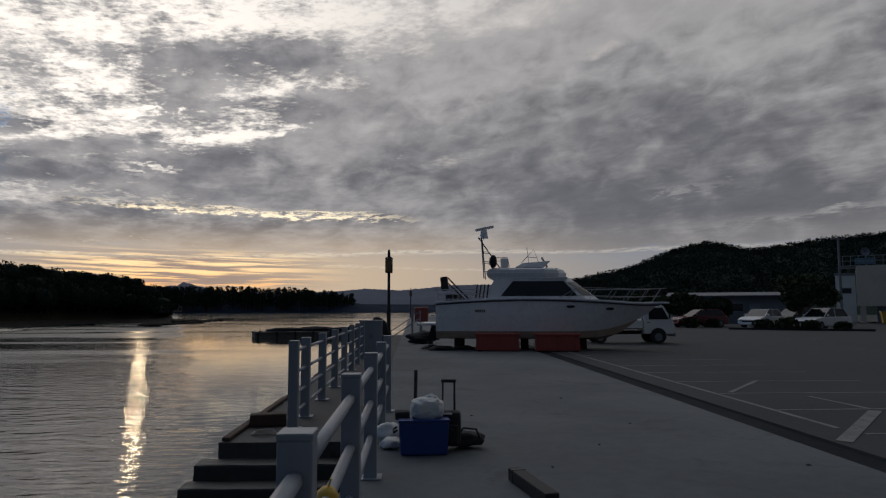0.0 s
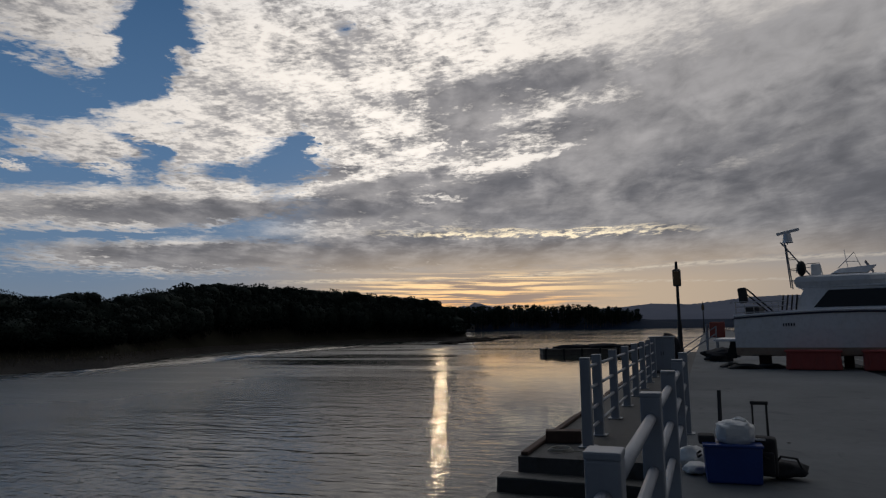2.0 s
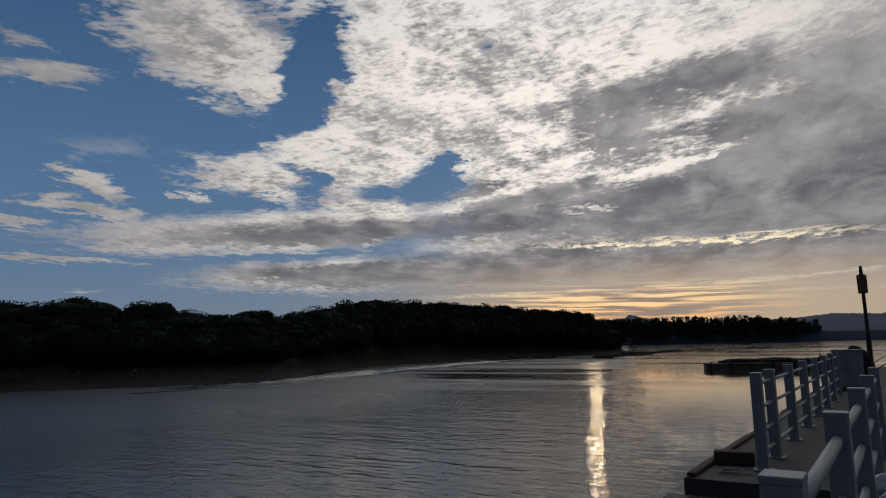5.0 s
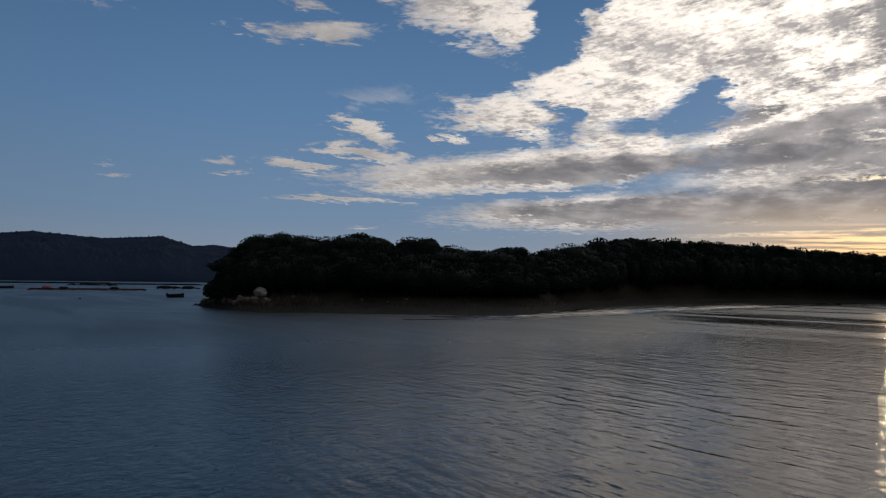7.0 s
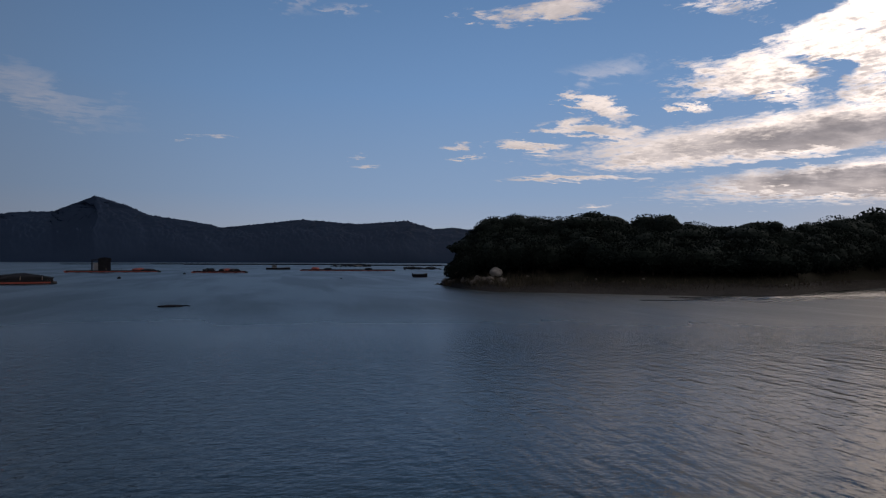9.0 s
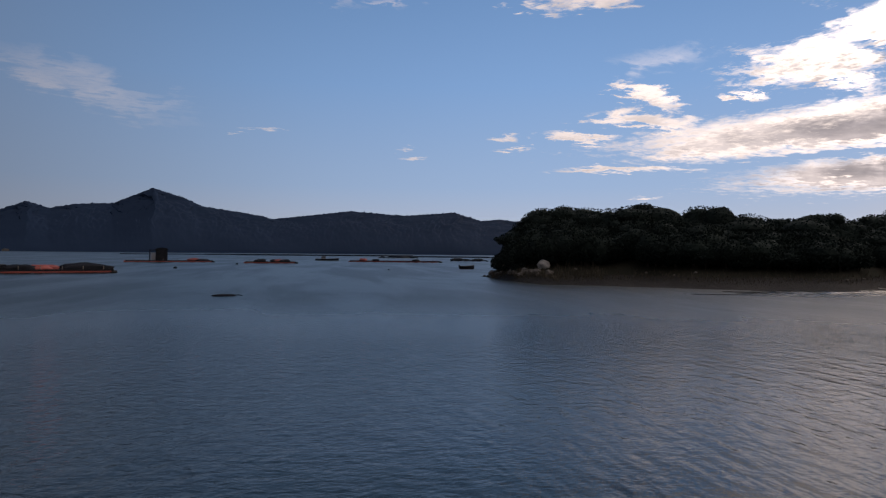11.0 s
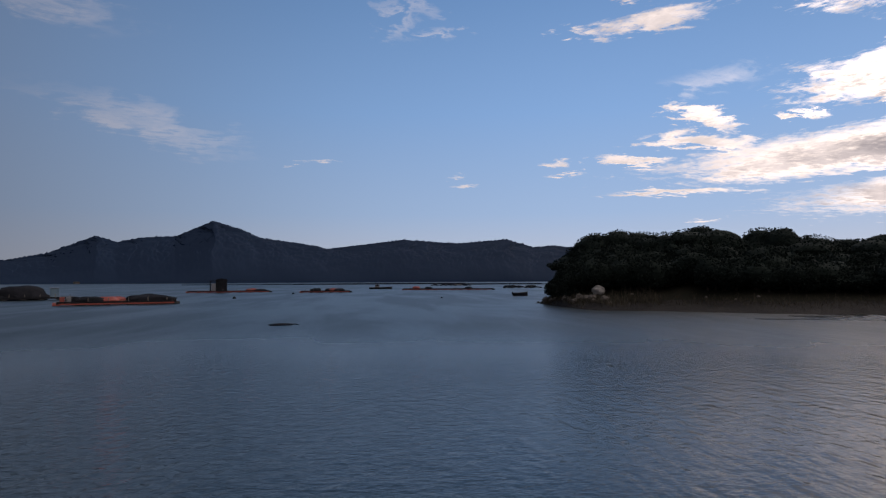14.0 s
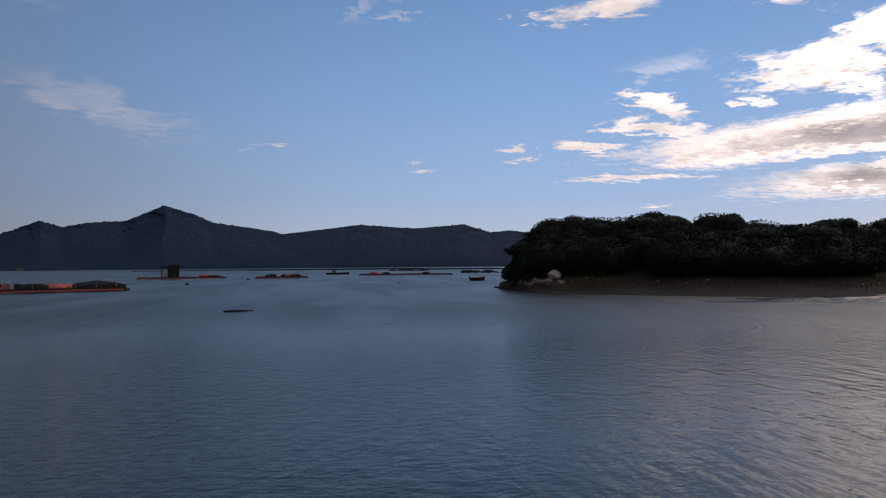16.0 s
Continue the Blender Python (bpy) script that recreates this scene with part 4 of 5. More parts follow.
# flybridge
part("flybridge", loft([[(x, y, z) for x, y in ((2.25, -0.98), (4.75, -0.98), (5.30, -0.78), (5.62, -0.40), (5.62, 0.40), (5.30, 0.78), (4.75, 0.98), (2.25, 0.98))] for z in (2.80,)] +
                       [[(x, y, 2.95) for x, y in ((2.18, -1.03), (4.72, -1.03), (5.32, -0.82), (5.66, -0.42), (5.66, 0.42), (5.32, 0.82), (4.72, 1.03), (2.18, 1.03))]] +
                       [[(x, y, 3.10) for x, y in ((2.26, -1.00), (4.66, -1.00), (5.20, -0.79), (5.50, -0.40), (5.50, 0.40), (5.20, 0.79), (4.66, 1.00), (2.26, 1.00))]] +
                       [[(x, y, 3.17) for x, y in ((2.45, -0.92), (4.55, -0.92), (5.00, -0.72), (5.25, -0.36), (5.25, 0.36), (5.00, 0.72), (4.55, 0.92), (2.45, 0.92))]]), M_GEL, yacht)
part("flybridge_screen", loft([[(4.86, -0.5, 3.24), (4.86, 0.5, 3.24), (4.62, 0.45, 3.62), (4.62, -0.45, 3.62)], [(4.83, -0.5, 3.24), (4.83, 0.5, 3.24), (4.59, 0.45, 3.62), (4.59, -0.45, 3.62)]]), M_GLASS, yacht)
part("helm_console", loft([[(3.45, -0.6, 3.22), (4.65, -0.6, 3.22), (4.65, 0.6, 3.22), (3.45, 0.6, 3.22)], [(3.75, -0.5, 3.38), (4.95, -0.5, 3.46), (4.95, 0.5, 3.46), (3.75, 0.5, 3.38)]]), M_GEL, yacht)
part("helm_seat", box((0.35, 0.9, 0.42), (2.95, 0, 3.38), 0.06), M_GEL, yacht)
part("searchlight", lump((0.14, 0.12, 0.16), 2, 0.1, 2, (5.2, -0.5, 3.02)), M_BLACK, yacht, "black searchlight")
for s in (-1, 1):
    part("flybridge_rail", tube([(2.3, s * 0.93, 3.28), (2.32, s * 0.93, 3.56), (3.1, s * 0.93, 3.58), (3.14, s * 0.93, 3.28)], 0.016, seg=6), M_STEEL, yacht)
part("outrigger_frame", tube([(3.7, -0.4, 3.40), (4.25, -0.4, 3.92), (4.45, -0.4, 3.42)], 0.014, tube([(3.95, -0.4, 3.62), (4.38, -0.4, 3.6)], 0.012, seg=6), seg=6), M_STEEL, yacht)
# radar mast
mast = bmesh.new()
for s in (-1, 1):
    mast = tube([(2.05, s * 0.55, 2.78), (1.92, s * 0.30, 4.42)], 0.026, mast, 6)
    mast = tube([(2.75, s * 0.55, 3.20), (1.86, s * 0.30, 4.36), (1.78, s * 0.25, 4.44)], 0.026, mast, 6)
    for z in (3.05, 3.45, 3.85, 4.15):
        mast = tube([(2.05 - 0.079 * (z - 2.78), s * (0.55 - 0.15 * (z - 2.78)), z), (2.75 - 0.767 * max(0, z - 3.2), s * (0.55 - 0.2 * max(0, z - 3.2)), z)], 0.014, mast, 5)
for z in (3.4, 3.9, 4.42):
    mast = tube([(2.0, -0.42, z), (2.0, 0.42, z)], 0.016, mast, 5)
part("radar_mast", mast, M_GREYWALL, yacht, "grey tubular radar mast")
radar = part("radar", tube([(2.02, 0, 4.44), (2.02, 0, 4.50), (2.02, 0, 4.66), (2.02, 0, 4.78)], 0.21, seg=16, r2=0.13), M_GEL, yacht, "white radar with a bar scanner")
part("scanner_bar", box((0.85, 0.10, 0.11), (2.05, 0, 4.84), 0.03, turn=pose(0, 0, 0, 0, -11, 12)), M_GEL, radar)
part("antenna", tube([(4.05, 0.5, 3.3), (3.95, 0.5, 4.1)], 0.012, seg=5), M_GEL, yacht)
part("fender", lump((0.17, 0.17, 0.27), 3, 0.05, 2, (2.48, -0.95, 3.42)), M_BLACK, yacht, "black fender hung at the flybridge")
# bow rail
for s in (-1, 1):
    tops = []
    for u in (5.9, 6.8, 7.6, 8.3, 8.9, 9.4):
        r, c, zr, zc, zk = hull_station(min(u, 9.4))
        rake = 0.62 * max(0, (u - 6.5) / 2.9) * 0.35
        tops.append((u + rake + 0.12, s * max(r - 0.05, 0.14), zr + 0.46 + 0.04 * (u - 5.9)))
        part("stanchion", tube([(u + rake - 0.34, s * max(r - 0.06, 0.05), zr), tops[-1]], 0.009, seg=5), M_STEEL, yacht)
    part("bow_rail", tube([(5.3, tops[0][1], 2.0)] + tops + [(9.95, s * 0.10, tops[-1][2])], 0.012, seg=6), M_STEEL, yacht)
    part("lower_rail", tube([(x - 0.06, y, z - 0.3) for x, y, z in tops], 0.009, seg=5), M_STEEL, yacht)
part("bow_pulpit", box((1.0, 0.42, 0.07), (9.55, 0, 1.80), 0.03), M_GEL, yacht)
# stern
part("swim_platform", box((0.85, 2.3, 0.09), (-0.42, 0, 0.98), 0.03), M_GEL, yacht)
part("stern_drive", loft([[(-0.35, -0.16, 0.95), (0.05, -0.16, 0.95), (0.05, 0.16, 0.95), (-0.35, 0.16, 0.95)], [(-0.55, -0.10, 0.30), (-0.15, -0.10, 0.30), (-0.15, 0.10, 0.30), (-0.55, 0.10, 0.30)]]), M_BLACK, yacht, "black stern drive")
for s in (-1, 1):
    for z in (1.95, 2.15, 2.32):
        part("cockpit_rail", tube([(0.05, s * 1.3, z), (1.9, s * 1.36, z)], 0.016, seg=5), M_STEEL, yacht)
    for u in (0.1, 0.75, 1.4):
        part("stanchion", tube([(u, s * 1.32, 1.72), (u, s * 1.33, 2.33)], 0.016, seg=5), M_STEEL, yacht)
part("cockpit_bench", box((0.5, 2.0, 0.42), (0.65, 0, 1.93), 0.05), M_CLOTH, yacht, "dark covered cockpit bench")
for i in range(4):
    part("rod_holder", tube([(1.72 + 0.16 * i, -1.15, 2.0), (1.80 + 0.16 * i, -1.1, 2.52)], 0.03, seg=6), M_BLACK, yacht)
dav = tube([(1.35, 0.6, 1.9), (0.30, 0.6, 2.86)], 0.035, tube([(1.15, 0.6, 1.9), (0.22, 0.6, 2.72)], 0.03, seg=6), seg=6)
part("davit", dav, M_DARKMETAL, yacht, "dark stern davit arm")
part("davit_bag", box((0.34, 0.30, 0.58), bevel=0.07, turn=pose(0.14, 0.6, 2.62, 0, -6, 0)), M_CLOTH, yacht, "black cover on the davit")
for u, y in ((0.9, 0.5), (0.9, -0.5), (3.8, 0.0), (6.3, 0.3), (6.3, -0.3)):
    part("keel_block", box((0.34, 0.34, max(0.2, hull_station(u)[4] + 0.06)), (u, y, max(0.2, hull_station(u)[4] + 0.06) / 2), 0.02), M_WOODEDGE, yacht)


# ---- orange plastic tubs that prop the hull ----
def tub(label, m, w):
    t = thing("plastic_tub", label, "tub", m, "tubs under the yacht")
    part("shell", box((w, 0.85, 0.62), (0, 0, 0.33), 0.05, taper=0.96), M_ORANGE, t)
    part("rim", box((w + 0.05, 0.92, 0.07), (0, 0, 0.64), 0.025), M_ORANGE, t)
    for i in range(5):
        part("rib", box((0.07, 0.03, 0.46), (-w / 2 + w * (i + 0.5) / 5, -0.435, 0.32), 0.012), M_ORANGE, t)
    part("skid", box((w * 0.9, 0.8, 0.05), (0, 0, 0.025), 0.01), M_BLACK, t)


tub("faded orange plastic tub under the hull", pose(3.30, 26.15, 0, 0, 0, -9), 1.68)
tub("scuffed orange plastic tub propping the bow end", pose(5.55, 25.75, 0, 0, 0, -8), 1.70)
# ---- things beside the fence ----
cooler = thing("cool_box", "blue plastic cool box on the quay", "cool box", pose(0.12, 7.84, 0, 0, 0, 3))
part("body", box((0.53, 0.36, 0.37), (0, 0, 0.19), 0.025, taper=1.06), M_BLUE, cooler)
part("rim", box((0.585, 0.41, 0.03), (0, 0, 0.385), 0.012), M_BLUE, cooler)
for s in (-1, 1):
    part("handle", tube([(s * 0.30, -0.10, 0.28), (s * 0.34, -0.10, 0.25), (s * 0.34, 0.10, 0.25), (s * 0.30, 0.10, 0.28)], 0.012, seg=6), M_BLACK, cooler)
part("corner_cloth", box((0.17, 0.2, 0.10), (-0.24, 0.05, 0.42), 0.03), M_CLOTH, cooler, "dark cloth over a corner")
bag = thing("plastic_bag", "full crumpled white plastic bag on the cool box", "bag", pose(0.165, 7.84, 0.385))
b = lump((1.0, 1.0, 1.0), 4, 0.0, 4)
for v in b.verts:
    u = Vector([math.copysign(abs(c) ** 0.62, c) for c in v.co])
    k = 1.0 + 0.12 * noise.noise(v.co * 2.2) + 0.11 * noise.noise(v.co * 5.0) + 0.05 * noise.noise(v.co * 11.0)
    v.co = Vector((u.x * 0.185 * k * (1.0 - 0.06 * u.z), u.y * 0.14 * k, 0.12 + u.z * 0.12 * k))
part("sack", b, M_BAG, bag, smooth=True)
part("knot", lump((0.07, 0.04, 0.03), 9, 0.5, 3, (0.05, 0, 0.24)), M_BAG, bag)
for (x, y, z, sx, sz, sd) in ((-0.30, 8.45, 0.12, 0.16, 0.13, 2), (-0.26, 8.10, 0.06, 0.13, 0.07, 6)):
    o = part("plastic_bag", lump((sx, 0.14, sz), sd, 0.3, 3, (0, 0, 0), flat=-z), M_BAG, smooth=True)
    o.location = (x, y, z)
    tagged(o, "slumped white plastic bag beside the fence", "bag", "bags by the fence")
rod = part("fishing_rod_tube", tube([(0, 0, 0.03), (0.015, 0.10, 0.90)], 0.022, seg=8), M_DARKMETAL)
rod.location = (0.02, 8.12, 0)
tagged(rod, "dark rod tube standing behind the cool box", "rod tube")
part("tube_foot", tube([(0, 0, 0), (0, 0, 0.05)], 0.05, seg=10), M_BLACK, rod)
trolley = thing("trolley_bag", "black wheeled bag with raised handle", "trolley bag", pose(0.42, 7.98, 0, 0, 0, -6))
part("bag_body", box((0.26, 0.22, 0.40), (0.02, 0, 0.25), 0.05, taper=0.93), M_CLOTH, trolley)
part("pocket", box((0.20, 0.06, 0.22), (0.02, -0.13, 0.20), 0.025), M_CLOTH, trolley)
part("pull_handle", tube([(-0.075, 0.08, 0.40), (-0.075, 0.10, 0.785), (0.065, 0.10, 0.785), (0.065, 0.08, 0.40)], 0.013, seg=6), M_BLACK, trolley)
part("handle_grip", box((0.18, 0.045, 0.04), (-0.005, 0.10, 0.785), 0.012), M_BLACK, trolley)
part("zip_strip", box((0.11, 0.01, 0.02), (-0.01, -0.112, 0.43), 0.003), M_BAG, trolley, "pale zip strip")
for s in (-1, 1):
    part("wheel", tube([(s * 0.11, 0.10, 0.05), (s * 0.14, 0.10, 0.05)], 0.05, seg=14), M_BLACK, trolley)
o = part("duffel_bag", lump((0.21, 0.15, 0.09), 8, 0.35, 3, (0, 0, 0.10), flat=-0.10), M_CLOTH, smooth=True)
o.location = (0.64, 8.08, 0)
tagged(o, "slumped black duffel bag on the concrete", "bag")
part("strap", tube([(-0.15, -0.10, 0.12), (-0.05, -0.16, 0.26), (0.10, -0.14, 0.24), (0.16, -0.08, 0.10)], 0.013, seg=6), M_CLOTH, o)
o = part("mooring_timber", box((0.13, 0.95, 0.12), (0, 0, 0.06), 0.015), M_BLACK)
o.matrix_world = pose(1.07, 6.12, 0, 0, 0, 11)
tagged(o, "short black timber lying on the concrete", "timber")
part("iron_band", box((0.138, 0.05, 0.128), (0, 0.36, 0.061), 0.004), M_DARKMETAL, o)
flt = thing("net_float", "yellow plastic float tied under the fence rail", "float", pose(-0.455, 3.35, 0.36, 0, 6, 0))
part("float_body", loft([[(0.055 * k * math.cos(a), 0.055 * k * math.sin(a), z) for a in np.linspace(0, 2 * math.pi, 12, endpoint=False)] for z, k in ((0, 0.5), (0.02, 0.95), (0.40, 1.0), (0.43, 0.5))]), M_YELLOW, flt, smooth=True)
part("float_cord", tube([(0, 0, 0.42), (0.01, 0, 0.47)], 0.006, seg=5), M_YELLOW, flt)
o = part("timber_baulk", box((0.50, 0.22, 0.17), (0, 0, 0.085), 0.02), M_WOODEDGE)
o.matrix_world = pose(-2.05, 9.75, 0, 0, 0, 12)
tagged(o, "dark reddish timber baulk on the landing", "timber")
coil = thing("rope_coil", "pale rope coil on the stone landing", "rope", pose(-1.95, 9.05, 0.0))
for k in range(3):
    part("loop", tube([(0.17 * (1 - 0.12 * k) * math.cos(a), 0.13 * (1 + 0.1 * k) * math.sin(a), 0.012 + 0.014 * k) for a in np.linspace(0, 2 * math.pi, 22)], 0.007, seg=5), M_ROPE, coil)
part("loose_end", tube([(0.17, 0, 0.012), (0.40, -0.08, 0.012), (0.62, 0.02, 0.012), (0.9, -0.03, 0.012)], 0.007, seg=5), M_ROPE, coil)


# ---- lamp posts on the quay ----
def lamp_post(y):
    t = thing("lamp_post", "slim dark quay lamp post with a box lantern", "lamp post", pose(-1.52 if y < 60 else -0.45, y, 0), "quay lamps")
    part("foot", box((0.36, 0.36, 0.25), (0, 0, 0.125), 0.04, taper=0.8), M_DARKMETAL, t)
    part("pole", tube([(0, 0, 0.2), (0, 0, 3.9)], 0.10, seg=10, r2=0.085), M_DARKMETAL, t)
    part("sleeve", tube([(0, 0, 0.2), (0, 0, 1.75)], 0.135, seg=10, r2=0.125), M_DARKMETAL, t)
    lantern = part("lantern", box((0.40, 0.40, 0.06), (0, 0, 3.88), 0.01), M_DARKMETAL, t)
    for sx in (-1, 1):
        for sy in (-1, 1):
            part("lantern_post", box((0.05, 0.05, 0.86), (sx * 0.20, sy * 0.20, 4.32), 0.008), M_DARKMETAL, lantern)
    part("lantern_glass", box((0.34, 0.34, 0.80), (0, 0, 4.32), 0.02), M_YELLOWGLASS, lantern, "dull amber lantern glass")
    part("lantern_top", box((0.50, 0.50, 0.10), (0, 0, 4.80), 0.02, taper=0.7), M_DARKMETAL, lantern)
    part("finial", tube([(0, 0, 4.8), (0, 0, 5.32)], 0.10, seg=8, r2=0.07), M_DARKMETAL, t)


M_YELLOWGLASS = surface("amber_glass", (0.16, 0.10, 0.04), (0.22, 0.14, 0.06), 0.3, 0.2, 0.0)
lamp_post(41.9)
lamp_post(124.0)

# ---- pale cabinet and net heap at the far end of the landing ----
cabinet = thing("power_cabinet", "pale grey steel cabinet standing on the landing", "cabinet", pose(-1.5, 24.2, 0, 0, 0, 2))
part("plinth", box((0.84, 0.56, 0.10), (0, 0, 0.05), 0.012), M_LANDING, cabinet)
part("body", box((0.80, 0.52, 1.08), (0, 0, 0.64), 0.015), M_FENCE, cabinet)
part("lid", box((0.86, 0.58, 0.05), (0, 0, 1.205), 0.015), M_FENCE, cabinet)
for k in (-1, 1):
    leaf = part("door", box((0.36, 0.02, 0.96), (k * 0.19, -0.268, 0.64), 0.006), M_FENCE, cabinet)
    part("handle", box((0.02, 0.02, 0.12), (k * 0.04, -0.285, 0.66), 0.004), M_DARKMETAL, leaf)
heap = thing("net_heap", "dark heap of fishing nets piled on the landing", "net heap", pose(-1.75, 33.0, 0))
for i, (x, y, w, hh) in enumerate(((-0.55, 0, 0.55, 0.95), (0.0, 0.3, 0.6, 1.05), (-0.35, 2.2, 0.5, 0.8), (-0.35, 4.2, 0.45, 0.75))):
    part("net_bundle", lump((w, 0.8, hh), 210 + i, 0.3, 3, (x, y, 0.05), flat=-0.05), M_NET, heap, smooth=True)
bitt = thing("mooring_bollard", "black iron mooring bollard on the landing", "bollard", pose(-1.0, 11.6, 0))
part("post", tube([(0, 0, 0), (0, 0, 0.30)], 0.075, seg=12), M_BLACK, bitt)
part("head", tube([(0, 0, 0.28), (0, 0, 0.36)], 0.11, seg=12), M_BLACK, bitt)

# ---- clutter beside the yacht's stern ----
ring = thing("lifebuoy_stand", "white post with a red lifebuoy box", "lifebuoy stand", pose(-0.05, 40.5, 0))
part("stand_post", tube([(0, 0, 0), (0, 0, 1.6)], 0.07, seg=8), M_FENCE, ring)
part("buoy_box", box((0.80, 0.35, 0.85), (0.55, 0, 1.28), 0.06), M_RUST, ring)
part("box_leg", box((0.10, 0.10, 0.87), (0.55, 0, 0.43), 0.01), M_FENCE, ring)
rail = thing("gangway_ladder", "white sloping gangway ladder by the stern", "ladder", pose(-0.75, 35.5, 0))
for y in (-0.3, 0.3):
    part("side_rail", tube([(-0.55, y, 0.02), (1.15, y, 1.15)], 0.028, seg=6), M_FENCE, rail)
    part("hand_rail", tube([(-0.45, y, 0.42), (1.15, y, 1.50)], 0.022, seg=6), M_FENCE, rail)
    part("rail_post", tube([(1.12, y, 0.0), (1.12, y, 1.5)], 0.03, seg=6), M_FENCE, rail)
for k in range(6):
    f = (k + 0.5) / 6
    part("rung", tube([(-0.55 + 1.7 * f, -0.3, 0.02 + 1.13 * f), (-0.55 + 1.7 * f, 0.3, 0.02 + 1.13 * f)], 0.02, seg=6), M_FENCE, rail)
o = part("tarpaulin", lump((0.62, 0.40, 0.30), 21, 0.6, 4, (0, 0, 0.24), flat=-0.24), M_CLOTH, smooth=True)
o.location = (0.45, 31.6, 0)
tagged(o, "dark tarpaulin over gear behind the stern", "tarpaulin")
for (x, y, k, w) in ((1.15, 26.6, 3, 0.55), (2.0, 26.9, 5, 0.5), (0.75, 27.4, 7, 0.4)):
    o = thing("cable_heap", "dark mooring cable heaped flat on the quay", "cable", pose(x, y, 0), "cables by the yacht")
    for j in range(4):
        a0 = rng.uniform(0, 6)
        part("turn", tube([((w - 0.07 * j) * math.cos(a + a0), 0.30 * math.sin(a + a0) * (1 + 0.1 * j), 0.035 + 0.03 * j) for a in np.linspace(0, 2 * math.pi, 16)], 0.035, seg=5), M_BLACK, o)


# ---- cars ----
def wheel(parent, x, y, r, w):
    t = part("wheel", tube([(x, y - w / 2, r), (x, y + w / 2, r)], r, seg=20), M_BLACK, parent, "black tyre")
    part("rim", tube([(x, y - w / 2 - 0.012, r), (x, y + w / 2 + 0.012, r)], r * 0.58, seg=14), M_GREYWALL, t)


def car(name, label, m, paint, L=4.5, H=1.45, suv=False):
    t = thing(name, label, "car", m, "parked cars")
    W = 1.78
    b = 0.98 if suv else 0.88
    low = [(-L / 2, 0.42), (-L / 2 + 0.06, 0.28), (L / 2 - 0.1, 0.28), (L / 2, 0.45), (L / 2 - 0.05, 0.70), (L / 2 - 0.45, b - 0.10), (L * 0.18, b), (-L / 2 + 0.1, b), (-L / 2, 0.75)]
    part("body", prism(low, -W / 2, W / 2, bevel=0.07), paint, t, smooth=False)
    rear = -L / 2 + (0.25 if suv else 0.75)
    top = [(rear, b - 0.02), (L * 0.22, b - 0.02), (L * 0.04, H - 0.05), (0.0, H), (rear + (0.35 if suv else 0.55), H - 0.02)]
    sec = [[(x, s * (W / 2 - 0.06 - 0.16 * (z - b) / (H - b)), z) for x, z in top] for s in (-1, 1)]
    part("greenhouse", loft(sec), M_GLASS, t, "dark car windows")
    part("roof", box((L * 0.30, W - 0.46, 0.05), (rear / 2 + 0.20, 0, H), 0.02), paint, t)
    for s in (-1, 1):
        part("pillar", tube([(L * 0.22, s * (W / 2 - 0.07), b), (L * 0.02, s * (W / 2 - 0.20), H)], 0.03, seg=5), paint, t)
        part("pillar", tube([(-0.35, s * (W / 2 - 0.06), b), (-0.40, s * (W / 2 - 0.20), H)], 0.03, seg=5), paint, t)
        part("pillar", tube([(rear + 0.05, s * (W / 2 - 0.06), b), (rear + 0.45, s * (W / 2 - 0.20), H)], 0.045, seg=5), paint, t)
        part("headlight", lump((0.16, 0.20, 0.08), 3, 0.0, 2, (L / 2 - 0.12, s * (W / 2 - 0.26), 0.68)), M_LAMP, t)
        part("tail_light", box((0.06, 0.30, 0.14), (-L / 2, s * (W / 2 - 0.22), 0.78), 0.02), M_TAIL, t)
        part("mirror", lump((0.09, 0.10, 0.07), 5, 0.0, 2, (L * 0.16, s * (W / 2 + 0.06), b + 0.10)), paint, t)
        for x in (L / 2 - 0.85, -L / 2 + 0.80):
            wheel(t, x, s * (W / 2 - 0.10), 0.33, 0.22)
    part("grille", box((0.04, 1.0, 0.14), (L / 2 - 0.005, 0, 0.58), 0.01), M_BLACK, t)
    part("bumper", box((0.10, W - 0.2, 0.16), (L / 2 - 0.02, 0, 0.38), 0.04), paint, t)
    return t


car("crossover_car", "white crossover car parked facing the quay", pose(31.0, 49.6, 0, 0, 0, 205), M_WHITECAR, 4.6, 1.60, True)
car("hatchback_car", "white hatchback car behind a low hedge", pose(28.4, 53.6, 0, 0, 0, 215), M_WHITECAR, 4.2, 1.52, True)
car("estate_car", "dark red car parked behind the lorry", pose(24.2, 56.0, 0, 0, 0, 188), M_REDCAR, 4.6, 1.5, True)
car("minivan_car", "dark car parked between the white ones", pose(31.8, 54.8, 0, 0, 0, 200), M_DARKCAR, 4.5, 1.6, True)

lorry = thing("pickup_lorry", "small white flatbed lorry parked behind the yacht", "lorry", pose(10.2, 31.6, 0, 0, 0, -4))
cabo = [(0.55, 0.45), (1.95, 0.42), (2.02, 0.72), (1.90, 1.10), (1.50, 1.74), (1.40, 1.80), (0.62, 1.80), (0.55, 1.6)]
part("cab", prism(cabo, -0.82, 0.82, bevel=0.06), M_WHITECAR, lorry)
part("windscreen", loft([[(1.915, -0.72, 1.10), (1.915, 0.72, 1.10), (1.545, 0.68, 1.70), (1.545, -0.68, 1.70)], [(1.86, -0.72, 1.08), (1.86, 0.72, 1.08), (1.49, 0.68, 1.68), (1.49, -0.68, 1.68)]]), M_GLASS, lorry)
